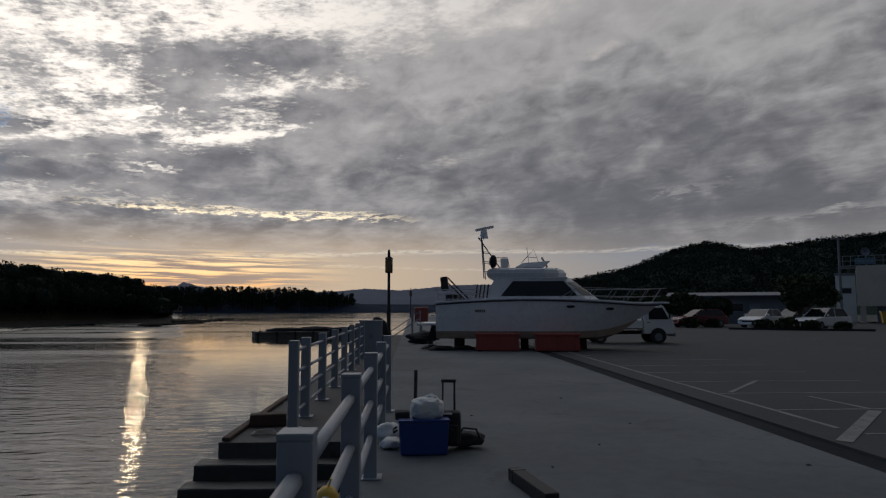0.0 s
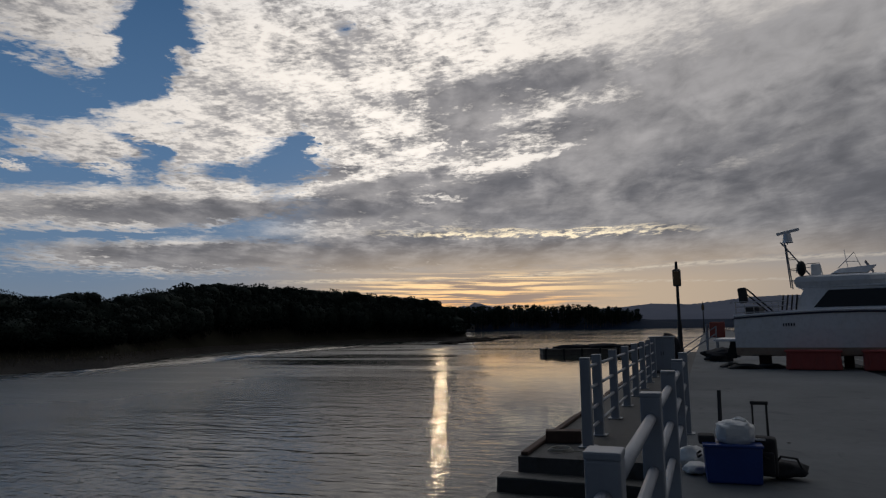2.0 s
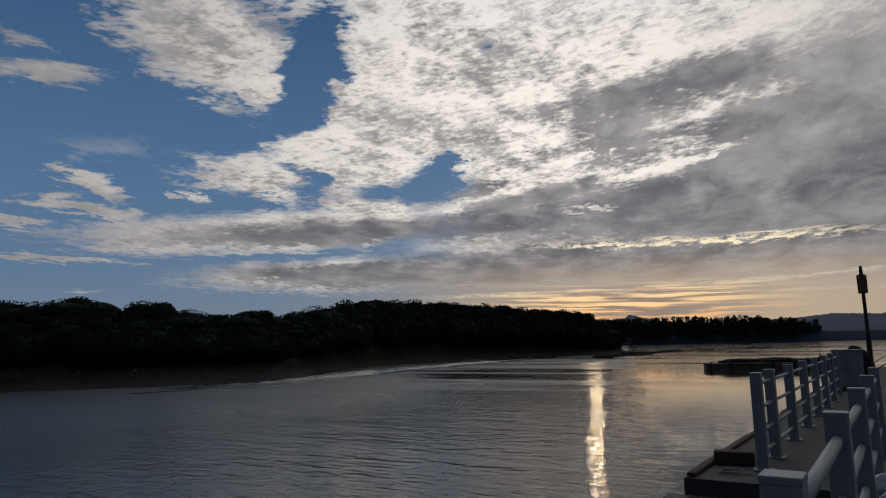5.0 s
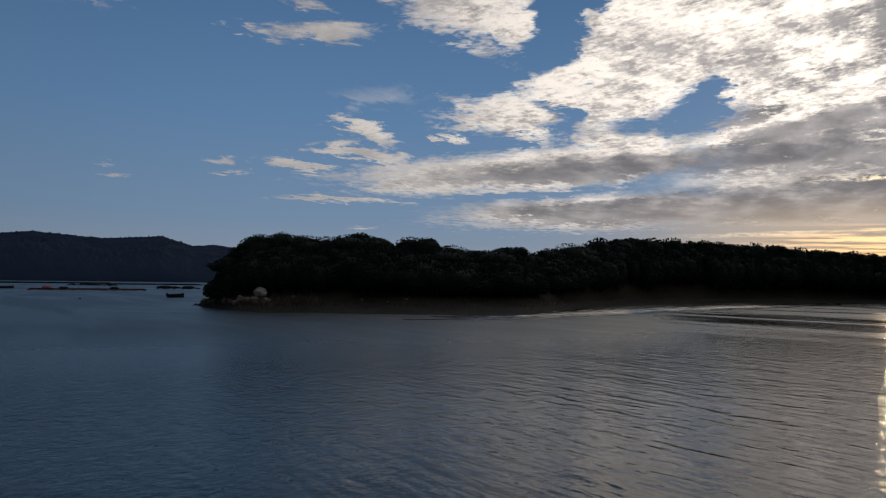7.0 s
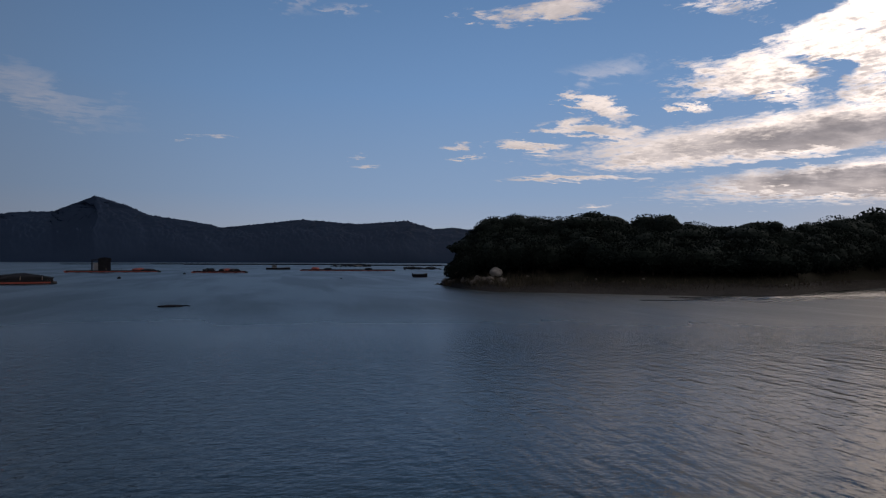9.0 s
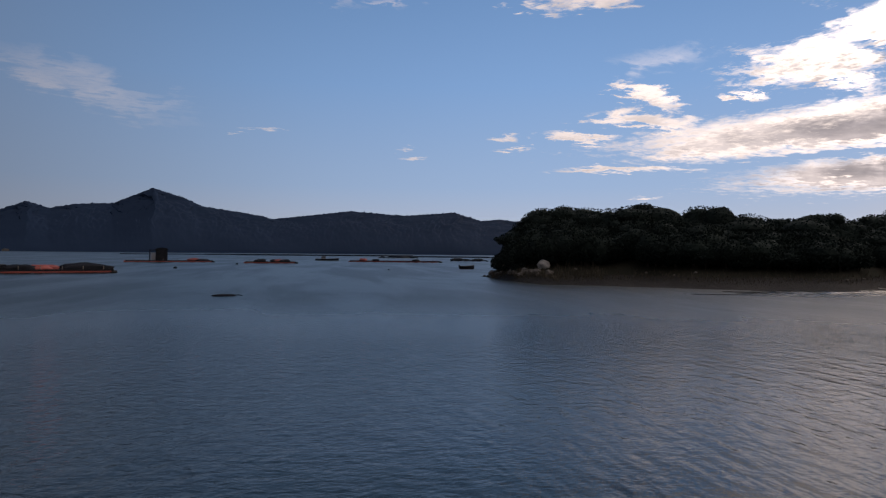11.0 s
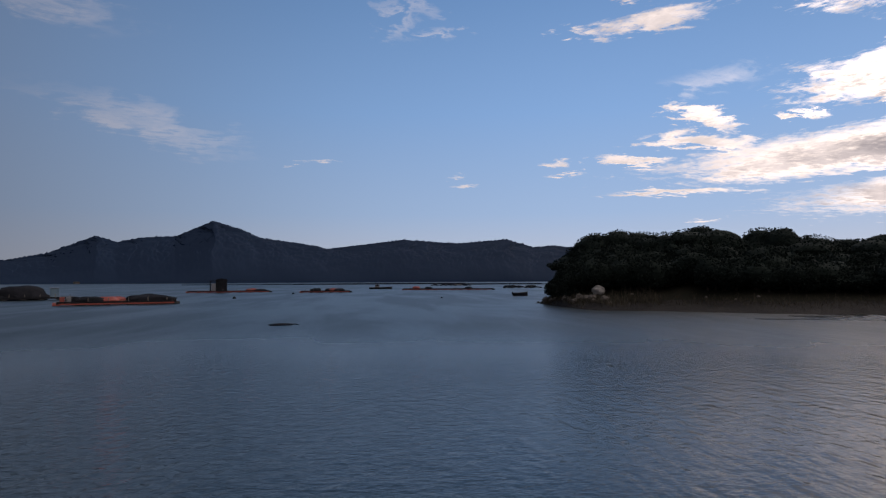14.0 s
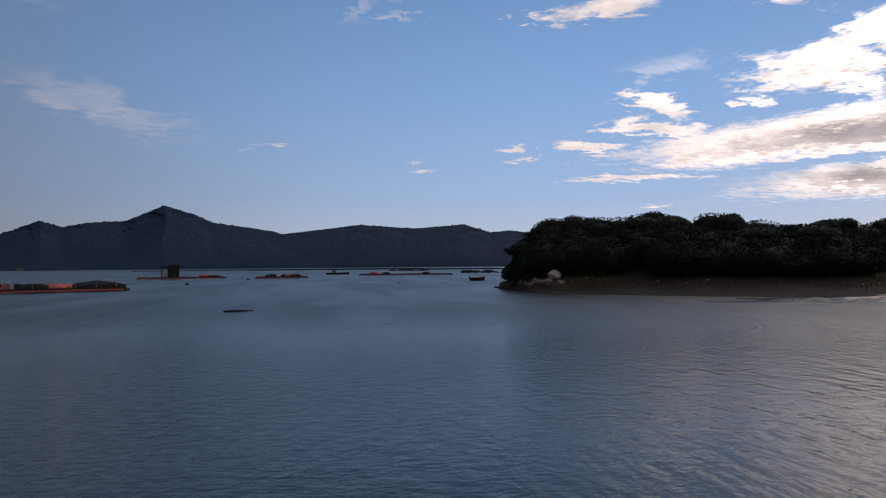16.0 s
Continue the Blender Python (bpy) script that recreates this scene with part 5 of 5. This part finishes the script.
for s in (-1, 1):
    part("side_window", prism([(0.80, 1.12), (1.72, 1.12), (1.44, 1.66), (0.80, 1.66)], s * 0.80, s * 0.835), M_GLASS, lorry)
    part("side_board", box((2.9, 0.04, 0.36), (-0.95, s * 0.84, 0.90), 0.01), M_WHITECAR, lorry)
    part("door_mirror", box((0.06, 0.14, 0.24), (1.72, s * 0.96, 1.28), 0.02), M_BLACK, lorry)
    part("door_handle", box((0.12, 0.03, 0.03), (0.78, s * 0.835, 0.98), 0.008), M_BLACK, lorry)
    part("headlight", box((0.05, 0.26, 0.14), (1.99, s * 0.58, 0.70), 0.02), M_LAMP, lorry)
    wheel(lorry, 1.22, s * 0.76, 0.31, 0.19)
    part("wheel_arch", tube([(1.22, s * 0.60, 0.36), (1.22, s * 0.835, 0.36)], 0.37, seg=18), M_BLACK, lorry)
    wheel(lorry, -1.45, s * 0.70, 0.29, 0.22)
part("flatbed", box((2.95, 1.66, 0.10), (-0.95, 0, 0.72), 0.01), M_GREYWALL, lorry)
part("headboard", box((0.05, 1.6, 0.75), (0.46, 0, 1.12), 0.01), M_WHITECAR, lorry)
part("tail_board", box((0.04, 1.66, 0.36), (-2.40, 0, 0.90), 0.01), M_WHITECAR, lorry)
part("chassis_frame", box((4.0, 0.7, 0.16), (-0.4, 0, 0.50), 0.02), M_BLACK, lorry)
part("front_bumper", box((0.10, 1.6, 0.18), (1.99, 0, 0.42), 0.03), M_GREYWALL, lorry)

# bits of litter on the concrete
rr = random.Random(77)
for x, y in ((2.25, 8.15), (4.15, 7.0), (1.45, 7.05), (3.1, 9.6), (5.3, 6.6), (0.9, 10.4), (2.7, 12.3)):
    o = part("litter", lump((0.032, 0.014, 0.008), rr.random() * 9, 0.4, 1, (0, 0, 0.01)), M_BLACK)
    o.matrix_world = pose(x, y, 0, 0, 0, rr.uniform(0, 180))
    tagged(o, "scrap of dark litter on the concrete", "litter", "litter on the quay")
# ---- buildings and trees behind the car park ----
def window(parent, x, y, z, w, h, m=None):
    t = part("window", box((w + 0.14, 0.10, h + 0.14), (x, y, z), 0.01), M_FENCE, parent)
    part("pane", box((w, 0.06, h), (x, y - 0.035, z)), M_GLASS, t, "dark window pane")


house = thing("harbour_building", "two-storey beige harbour building with roof terrace", "building", pose(48.6, 70.5, 0, 0, 0, -34))
part("wall", box((14, 9, 4.4), (6.6, 4.5, 3.4 + 0.6), 0.03), M_BEIGE, house, "plain beige rendered upper wall")
part("wall", box((10, 8.8, 1.8), (8.6, 4.55, 0.9), 0.03), M_BEIGE, house)
part("pillar", box((0.5, 0.5, 1.8), (0.1, 0.45, 0.9), 0.02), M_BEIGE, house)
part("wall", box((8, 6, 2.0), (7.2, 4.2, 7.2), 0.03), M_GREYWALL, house, "set-back grey top storey")
part("roof", box((8.8, 6.8, 0.20), (7.2, 4.2, 8.3), 0.05), M_GREYWALL, house)
part("annex", box((1.9, 5, 5.2), (-1.45, 3.0, 2.6), 0.03), M_CREAM, house, "cream side wing")
part("annex_cornice", box((2.0, 5.2, 0.25), (-1.5, 3.0, 5.3), 0.03), M_GREYWALL, house)
window(house, -1.4, 0.48, 3.5, 0.9, 0.5)
part("door", box((1.9, 0.12, 1.75), (2.3, 0.62, 0.9), 0.02), M_GREYWALL, house, "grey roller door")
for i in range(7):
    part("terrace_post", tube([(-1.6 + 0.75 * i, 0.3, 6.2), (-1.6 + 0.75 * i, 0.3, 7.3)], 0.03, seg=5), M_FENCE, house)
for z in (6.75, 7.3):
    part("terrace_rail", tube([(-1.7, 0.3, z), (3.0, 0.3, z)], 0.03, seg=5), M_FENCE, house)
part("terrace_slab", box((5, 3.5, 0.2), (0.6, 1.9, 6.15), 0.03), M_GREYWALL, house)
part("sign_board", box((1.9, 0.10, 0.65), (0.5, 0.22, 6.7), 0.02), M_CYAN, house, "blue and white sign board")
for i in range(4):
    part("sign_bar", box((0.28, 0.03, 0.22), (-0.05 + 0.4 * i, 0.15, 6.7)), M_FENCE, house)
part("dish", loft([[(0.55 + r * math.cos(a), 0.4 - 0.25 * k, 7.75 + r * math.sin(a)) for a in np.linspace(0, 2 * math.pi, 14, endpoint=False)] for r, k in ((0.08, -0.4), (0.28, 0.0), (0.45, 1.0))], caps=False), M_FENCE, house, "white satellite dish")
part("dish_arm", tube([(0.55, 0.5, 6.2), (0.55, 0.5, 7.75)], 0.05, seg=6), M_FENCE, house)
part("meter_cupboard", box((0.6, 0.3, 1.0), (3.2, -0.1, 2.6), 0.03), M_GREYWALL, house)

shed = thing("boat_shed", "low grey shed with a blue sheet roof", "shed", pose(33.5, 70.0, 0, 0, 0, -25))
part("wall", box((11.5, 6, 2.9), (0, 3, 1.45), 0.03), M_GREYWALL, shed)
part("roof", loft([[(-6.2, -0.7, 2.8), (6.2, -0.7, 2.8), (6.2, 3.0, 3.2), (-6.2, 3.0, 3.2)], [(-6.2, -0.7, 2.95), (6.2, -0.7, 2.95), (6.2, 3.0, 3.35), (-6.2, 3.0, 3.35)]]), M_BLUEROOF, shed)
part("roof", loft([[(-6.2, 6.7, 2.8), (6.2, 6.7, 2.8), (6.2, 3.0, 3.2), (-6.2, 3.0, 3.2)], [(-6.2, 6.7, 2.95), (6.2, 6.7, 2.95), (6.2, 3.0, 3.35), (-6.2, 3.0, 3.35)]]), M_BLUEROOF, shed)
for i in range(12):
    part("roof_seam", box((0.05, 3.7, 0.04), turn=pose(-5.7 + i * 1.04, 1.15, 3.165, 6.2)), M_BLUEROOF, shed)
part("shed_door", box((2.2, 0.1, 2.2), (-1.5, -0.04, 1.1), 0.01), M_CYAN, shed)
part("shed_door", box((1.0, 0.1, 2.0), (2.6, -0.04, 1.0), 0.01), M_FENCE, shed)
window(shed, 0.9, -0.02, 1.7, 1.2, 0.8)

pole = thing("utility_pole", "grey concrete utility pole with crossarm", "utility pole", pose(45.0, 68.5, 0))
part("shaft", tube([(0, 0, 0), (0, 0, 9.2)], 0.15, seg=10, r2=0.10), M_GREYWALL, pole)
part("crossarm", box((1.6, 0.1, 0.1), (0, 0, 8.9), 0.01), M_GREYWALL, pole)
for x in (-0.65, 0, 0.65):
    part("insulator", tube([(x, 0, 8.95), (x, 0, 9.2)], 0.05, seg=6), M_FENCE, pole)


def tree(label, m, h, r, seed):
    t = thing("broadleaf_tree", label, "tree", m, "trees by the car park")
    r_ = random.Random(seed)
    part("trunk", tube([(0, 0, -0.1), (0.08, 0.03, h * 0.25), (0, 0.1, h * 0.5), (0.1, 0, h * 0.8)], 0.16, seg=8, r2=0.05), M_BARK, t)
    lv = Leaves(seed)
    for k in range(6):
        a = k * 1.05 + r_.uniform(-0.3, 0.3)
        tip = Vector((math.cos(a) * r * 0.65, math.sin(a) * r * 0.65, h * r_.uniform(0.5, 0.85)))
        part("limb", tube([(0.04, 0.05, h * 0.32), tip * 0.5 + Vector((0, 0, h * 0.18)), tip], 0.07, seg=6, r2=0.02), M_BARK, t)
        lv.crown(tip, r * 0.55, r * 0.55, r * 0.42, 330, 0.16)
    lv.crown((0, 0, h * 0.78), r * 0.75, r * 0.75, h * 0.24, 700, 0.16)
    crown = new("crown", lv.mesh("crown", M_GARDEN))
    crown.parent = t


tree("dense dark tree beside the parked cars", pose(36.6, 60.5, 0), 4.9, 2.3, 31)
tree("small dark tree before the shed", pose(27.6, 60.0, 0), 2.5, 1.2, 32)
tree("young tree in front of the white car", pose(29.9, 50.6, 0), 3.2, 0.9, 33)
tree("small tree between shed and lorry", pose(25.6, 63.0, 0), 3.0, 1.8, 34)
tree("tree beside the shed's far corner", pose(22.6, 64.0, 0), 2.8, 1.8, 35)

for (x, y, w, sd) in ((26.3, 49.5, 0.9, 41), (27.6, 48.6, 1.0, 42), (28.9, 47.6, 0.8, 43), (30.6, 46.6, 0.7, 44), (23.0, 55.0, 1.0, 45), (25.0, 55.5, 0.9, 46)):
    lv = Leaves(sd)
    for k in range(4):
        lv.crown((0.35 * w * math.cos(k * 1.7), 0.3 * w * math.sin(k * 1.7), 0.45 * w), w * 0.6, w * 0.5, w * 0.45, 170, 0.10)
    o = new("shrub", lv.mesh("shrub", M_GARDEN))
    o.location = (x, y, 0)
    tagged(o, "low dark shrub in the planting strip", "shrub", "shrubs by the parked cars")
strip = part("planter_kerb", box((9.5, 0.5, 0.16), (0, 0, 0.08), 0.03), M_KERB)
strip.matrix_world = pose(28.2, 48.0, 0, 0, 0, -33)
tagged(strip, "low concrete kerb of the planting strip", "kerb", kind="structure")

cont = thing("yellow_skip", "dull yellow skip beside the building", "skip", pose(47.6, 63.8, 0, 0, 0, -30))
part("skip_body", box((2.6, 1.5, 1.1), (0, 0, 0.65), 0.05, taper=1.12), M_YELLOW, cont)
part("skip_rim", box((3.0, 1.75, 0.10), (0, 0, 1.22), 0.02), M_YELLOW, cont)
for s in (-1, 1):
    part("skid", box((2.2, 0.12, 0.12), (0, s * 0.5, 0.06), 0.01), M_BLACK, cont)
# ---- on the water ----
def on_water(az, d, dz=0.0, turn=0.0):
    p = toward(az, 0, d)
    return pose(p.x, p.y, WATER + dz, 0, 0, -az + turn)


def raft(label, az, d, length, width, heap, colour, turn=0.0, seed=0):
    """A timber fish-farm raft: floats, walkways and posts."""
    t = thing("fish_raft", label, "raft", on_water(az, d, 0, turn), "fish farm rafts")
    r = random.Random(seed)
    n = max(4, int(length / 3.2))
    for i in range(n + 1):
        x = -length / 2 + length * i / n
        part("cross_beam", box((0.35, width, 0.22), (x, 0, 0.42), 0.03), M_PLANK, t)
        for s in (-1, 1):
            part("float_drum", tube([(x - 0.55, s * width / 2, 0.12), (x + 0.55, s * width / 2, 0.12)], 0.34, seg=10), M_BLACK if i % 6 else colour, t)
    for s in (-1, -0.33, 0.33, 1):
        part("walkway", box((length, 0.55, 0.10), (0, s * (width / 2 - 0.2), 0.58), 0.02), M_PLANK, t)
    part("side_plank", box((length, 0.14, 0.40), (0, -width / 2 - 0.25, 0.46), 0.02), M_NET, t)
    if colour is M_RUST:
        part("rubbing_strip", box((length * 0.96, 0.06, 0.26), (0, -width / 2 - 0.36, 0.24), 0.01), M_RUST, t, "orange strip at the waterline")
    for i in range(heap):
        x = r.uniform(-0.42, 0.42) * length
        o = part("net_mound", lump((r.uniform(1.2, 2.4), 1.0, r.uniform(0.35, 0.75)), seed * 10 + i, 0.35, 3, (x, r.uniform(-0.3, 0.3) * width, 0.75)), M_NET if i % 4 != 1 else colour, t, smooth=True)
    for i in range(6):
        x = -length / 2 + length * (i + 0.5) / 6
        part("mooring_post", tube([(x, -width / 2, 0.3), (x, -width / 2, 1.25)], 0.06, seg=6), M_PLANK, t)
    return t


r1 = raft("long raft heaped with dark nets and orange gear", -109.9, 129.5, 18.5, 4.5, 5, M_RUST, 4, 1)
part("orange_net", lump((1.9, 1.2, 0.62), 61, 0.3, 3, (-1.6, -0.8, 0.8)), M_RUST, r1, "bright orange netting heap", smooth=True)
part("dark_cover", lump((4.2, 1.7, 1.0), 62, 0.25, 3, (5.2, 0, 0.75)), M_NET, r1, "dark tarpaulin mound", smooth=True)
for i in range(3):
    part("crate", box((0.75, 0.8, 0.85), (-8.4 + 0.95 * i, -1.0, 1.0), 0.05), M_RUST if i == 0 else M_NET if i == 2 else M_GREYWALL, r1)
hutraft = raft("raft carrying a small dark hut", -101.7, 243, 27, 6, 2, M_RUST, 3, 2)
h = part("hut", box((3.6, 3.2, 3.6), (-2.6, 0, 2.4), 0.08), M_NET, hutraft, "dark hut with rounded roof")
part("hut_roof", loft([[(-4.7, -1.8, 4.0), (-4.2, -1.8, 4.6), (-2.6, -1.8, 4.9), (-1.0, -1.8, 4.6), (-0.5, -1.8, 4.0)], [(-4.7, 1.8, 4.0), (-4.2, 1.8, 4.6), (-2.6, 1.8, 4.9), (-1.0, 1.8, 4.6), (-0.5, 1.8, 4.0)]]), M_NET, hutraft)
part("hut_porch", box((0.3, 3.2, 3.4), (-6.2, 0, 2.3), 0.03), M_NET, hutraft)
part("hut_door", box((1.3, 0.1, 2.4), (-5.2, -1.66, 1.9), 0.02), M_GREYWALL, hutraft, "pale hut door panel")
part("porch_roof", box((2.4, 3.4, 0.25), (-5.2, 0, 4.0), 0.04), M_NET, hutraft)
raft("small raft with a covered store of gear", -93.9, 227, 16, 5, 6, M_RUST, 0, 3)
raft("long low raft with an orange edge", -83.5, 268, 36, 5, 3, M_RUST, -6, 4)
raft("far raft with heaped gear", -83.3, 455, 26, 6, 5, M_PLANK, 0, 5)
raft("dark raft moored behind the island's tip", -77.2, 320, 17, 5, 7, M_NET, 0, 6)
pale = raft("raft with a pale blue cabin", -115.5, 172, 17, 5, 4, M_PLANK, 0, 7)
part("cabin", box((1.7, 1.7, 1.9), (4.2, 0, 1.6), 0.06), M_CYAN, pale, "pale blue cabin")
part("cabin_roof", box((2.0, 2.0, 0.14), (4.2, 0, 2.6), 0.03), M_FENCE, pale)
part("dark_cover", lump((5.0, 2.2, 2.3), 63, 0.2, 3, (-2.0, 0, 0.9)), M_NET, pale, "large dark tarpaulin mound", smooth=True)


def work_boat(label, az, d, L, turn, cabin=True):
    t = thing("work_boat", label, "boat", on_water(az, d, 0, turn), "moored boats")
    secs = []
    for k in np.linspace(0, 1, 9):
        w = L * 0.15 * (1 - max(0, (k - 0.5) / 0.5) ** 2.2) + 0.03
        zt = 0.75 + 0.7 * max(0, k - 0.4) ** 2
        secs.append([((k - 0.5) * L, -w * 0.7, -0.25), ((k - 0.5) * L, -w, zt), ((k - 0.5) * L, w, zt), ((k - 0.5) * L, w * 0.7, -0.25)])
    part("hull", loft(secs), M_NET, t)
    part("gunwale", tube([((k - 0.5) * L, -(L * 0.15 * (1 - max(0, (k - 0.5) / 0.5) ** 2.2) + 0.05), 0.78 + 0.7 * max(0, k - 0.4) ** 2) for k in np.linspace(0, 1, 9)], 0.07, seg=6), M_PLANK, t)
    if cabin:
        part("wheelhouse", box((L * 0.2, L * 0.16, 1.3), (-L * 0.15, 0, 1.3), 0.08), M_GREYWALL, t)
        part("wheelhouse_window", box((L * 0.15, L * 0.165, 0.4), (-L * 0.15, 0, 1.6), 0.02), M_GLASS, t)
        part("mast", tube([(-L * 0.2, 0, 1.9), (-L * 0.22, 0, 3.2)], 0.05, seg=6), M_PLANK, t)
    else:
        part("outboard", box((0.35, 0.3, 0.7), (-L / 2 - 0.1, 0, 0.7), 0.06), M_BLACK, t)
        part("thwart", box((0.3, L * 0.27, 0.08), (0, 0, 0.6), 0.01), M_PLANK, t)


work_boat("dark fishing boat moored among the rafts", -89.3, 306, 10.5, 0)
work_boat("small dark skiff near the island's tip", -77.4, 165, 3.6, 8, False)
o = part("floating_tarpaulin", lump((1.05, 0.45, 0.13), 71, 0.2, 3), M_NET, smooth=True)
o.matrix_world = on_water(-97.6, 62.0, 0.05, 2)
tagged(o, "low dark tarpaulin float awash in the bay", "float")
part("float_line", tube([(0.9, 0, 0.02), (1.3, 0.05, 0.04), (1.6, 0, -0.03)], 0.04, seg=5), M_NET, o)
for az, d, s in ((-101.3, 158, 0.42), (-96.6, 205, 0.40), (-84.1, 150, 0.22), (-108.6, 196, 0.35)):
    o = part("mooring_buoy", lump((s, s, s * 0.8), 5, 0.05, 2), M_NET, smooth=True)
    o.matrix_world = on_water(az, d, s * 0.3)
    tagged(o, "dark round mooring buoy on the water", "buoy", "buoys in the bay")
    part("ring", tube([(0, 0, s * 0.7), (0, 0, s * 1.0)], s * 0.12, seg=6), M_BLACK, o)

# long lines of dark floats before the far shore
fl = bmesh.new()
rr = random.Random(6)
for az0, az1, d in ((-105.2, -93.0, 690), (-96.5, -75.5, 640), (-99.0, -82.0, 760), (-84.0, -75.0, 560)):
    for k in range(int((az1 - az0) / 0.07)):
        p = toward(az0 + 0.07 * k + rr.uniform(-0.03, 0.03), 0, d + rr.uniform(-2, 2))
        fl = box((2.2, 0.8, 0.95), (p.x, p.y, WATER + 0.15), 0.0, fl, pose(0, 0, 0, 0, 0, -az0))
tagged(part("float_line", fl, M_NET), "long rows of dark mussel floats across the bay", "floats", kind="stuff")

# low barge with heaped nets off the landing
barge = thing("work_barge", "low weathered timber barge heaped with nets", "barge", on_water(-8.6, 98.5, 0, 10))
part("barge_hull", loft([[(x, y, z) for x, y in ((-7.9, -2.2), (7.9, -2.2), (7.9, 2.2), (-7.9, 2.2))] for z in (-0.4, 0.66)]), M_PLANK, barge)
part("barge_deck", box((16.0, 4.6, 0.14), (0, 0, 0.72), 0.03), M_PLANK, barge)
for i in range(7):
    part("fender_post", box((0.22, 0.2, 0.9), (-7.5 + 2.5 * i, -2.3, 0.40), 0.03), M_BLACK, barge)
for i, (x, w, hh) in enumerate(((-3.4, 3.4, 0.42), (0.6, 3.0, 0.5), (4.0, 2.8, 0.42), (6.3, 1.5, 0.6))):
    part("net_mound", lump((w, 1.7, hh), 80 + i, 0.35, 3, (x, 0, 0.84)), M_NET, barge, smooth=True)
part("bollard", tube([(-7.2, -1.4, 0.75), (-7.2, -1.4, 1.0)], 0.14, seg=8), M_BLACK, barge)

M_PALEROCK = surface("bleached_boulder", (0.36, 0.34, 0.32), (0.46, 0.44, 0.41), 1.5, 0.85, 0.6, depth=0.06)
# small boulders on the island's shore
rr = random.Random(15)
for i in range(22):
    az = -76.2 + 0.42 * i + rr.uniform(-0.15, 0.15) if i < 16 else rr.uniform(-70, -46)
    x, y, z = island_ground(az, 0.53 + rr.uniform(-0.08, 0.05))
    s = rr.uniform(0.25, 0.6) * (1.0 if i < 16 else 0.5)
    if i == 13:
        s = 0.85
        x, y, z = island_ground(-70.9, 0.60)
    o = part("boulder", lump((s * 1.2, s, s * 0.9), 90 + i, 0.35, 3), M_PALEROCK if i == 13 else M_ROCK)
    o.location = (x, y, z + s * 0.35)
    tagged(o, "pale weathered boulder on the island shore", "boulder", "shore boulders")


def cottage(label, az, d, z, w, hh):
    p = toward(az, 0, d)
    t = thing("cottage", label, "house", pose(p.x, p.y, z, 0, 0, -az))
    part("wall", box((w, w * 0.7, hh), (0, 0, hh / 2), 0.05), M_PLANK, t)
    part("roof", prism([(-w * 0.56, hh), (w * 0.56, hh), (0, hh * 1.5)], -w * 0.4, w * 0.4), M_BLUEROOF, t)
    for x in (-0.28, 0.05, 0.32):
        part("window", box((w * 0.12, 0.1, hh * 0.3), (x * w, -w * 0.352, hh * 0.55), 0.01), M_GLASS, t)
    part("door", box((w * 0.1, 0.1, hh * 0.5), (-0.1 * w, -w * 0.352, hh * 0.25), 0.01), M_GREYWALL, t)


cottage("pale cottage among the trees of the far point", -19.2, 632, WATER + 0.8, 11, 5)
cottage("pale waterside house below the mountain", -112.7, 1245, WATER + 0.4, 10, 3)

# dark rocks along the spit at the island's end
rr = random.Random(23)
for i in range(20):
    az = -19.6 + 0.21 * i + rr.uniform(-0.1, 0.1)
    p = toward(az, 0, curve_at(az, I_SHORE) + rr.uniform(-6, 2))
    s = rr.uniform(0.55, 1.25) * (1.15 - 0.03 * i)
    o = part("spit_rock", lump((s * 2.1, s * 1.2, s * 0.62), 130 + i, 0.4, 3), M_MUD)
    o.location = (p.x, p.y, WATER + 0.22)
    tagged(o, "low dark tidal rock at the island's end", "rock", "rocks of the spit")
for i in range(16):
    az = -21.2 + 0.26 * i + rr.uniform(-0.1, 0.1)
    p = toward(az, 0, 168 + 2.2 * i + rr.uniform(-4, 4))
    s = rr.uniform(0.5, 1.0) * (1.1 - 0.03 * i)
    o = part("tidal_rock", lump((s * 2.4, s * 1.3, s * 0.5), 170 + i, 0.4, 3), M_MUD)
    o.location = (p.x, p.y, WATER + 0.16)
    tagged(o, "flat dark rock awash before the island's point", "rock", "rocks before the point")
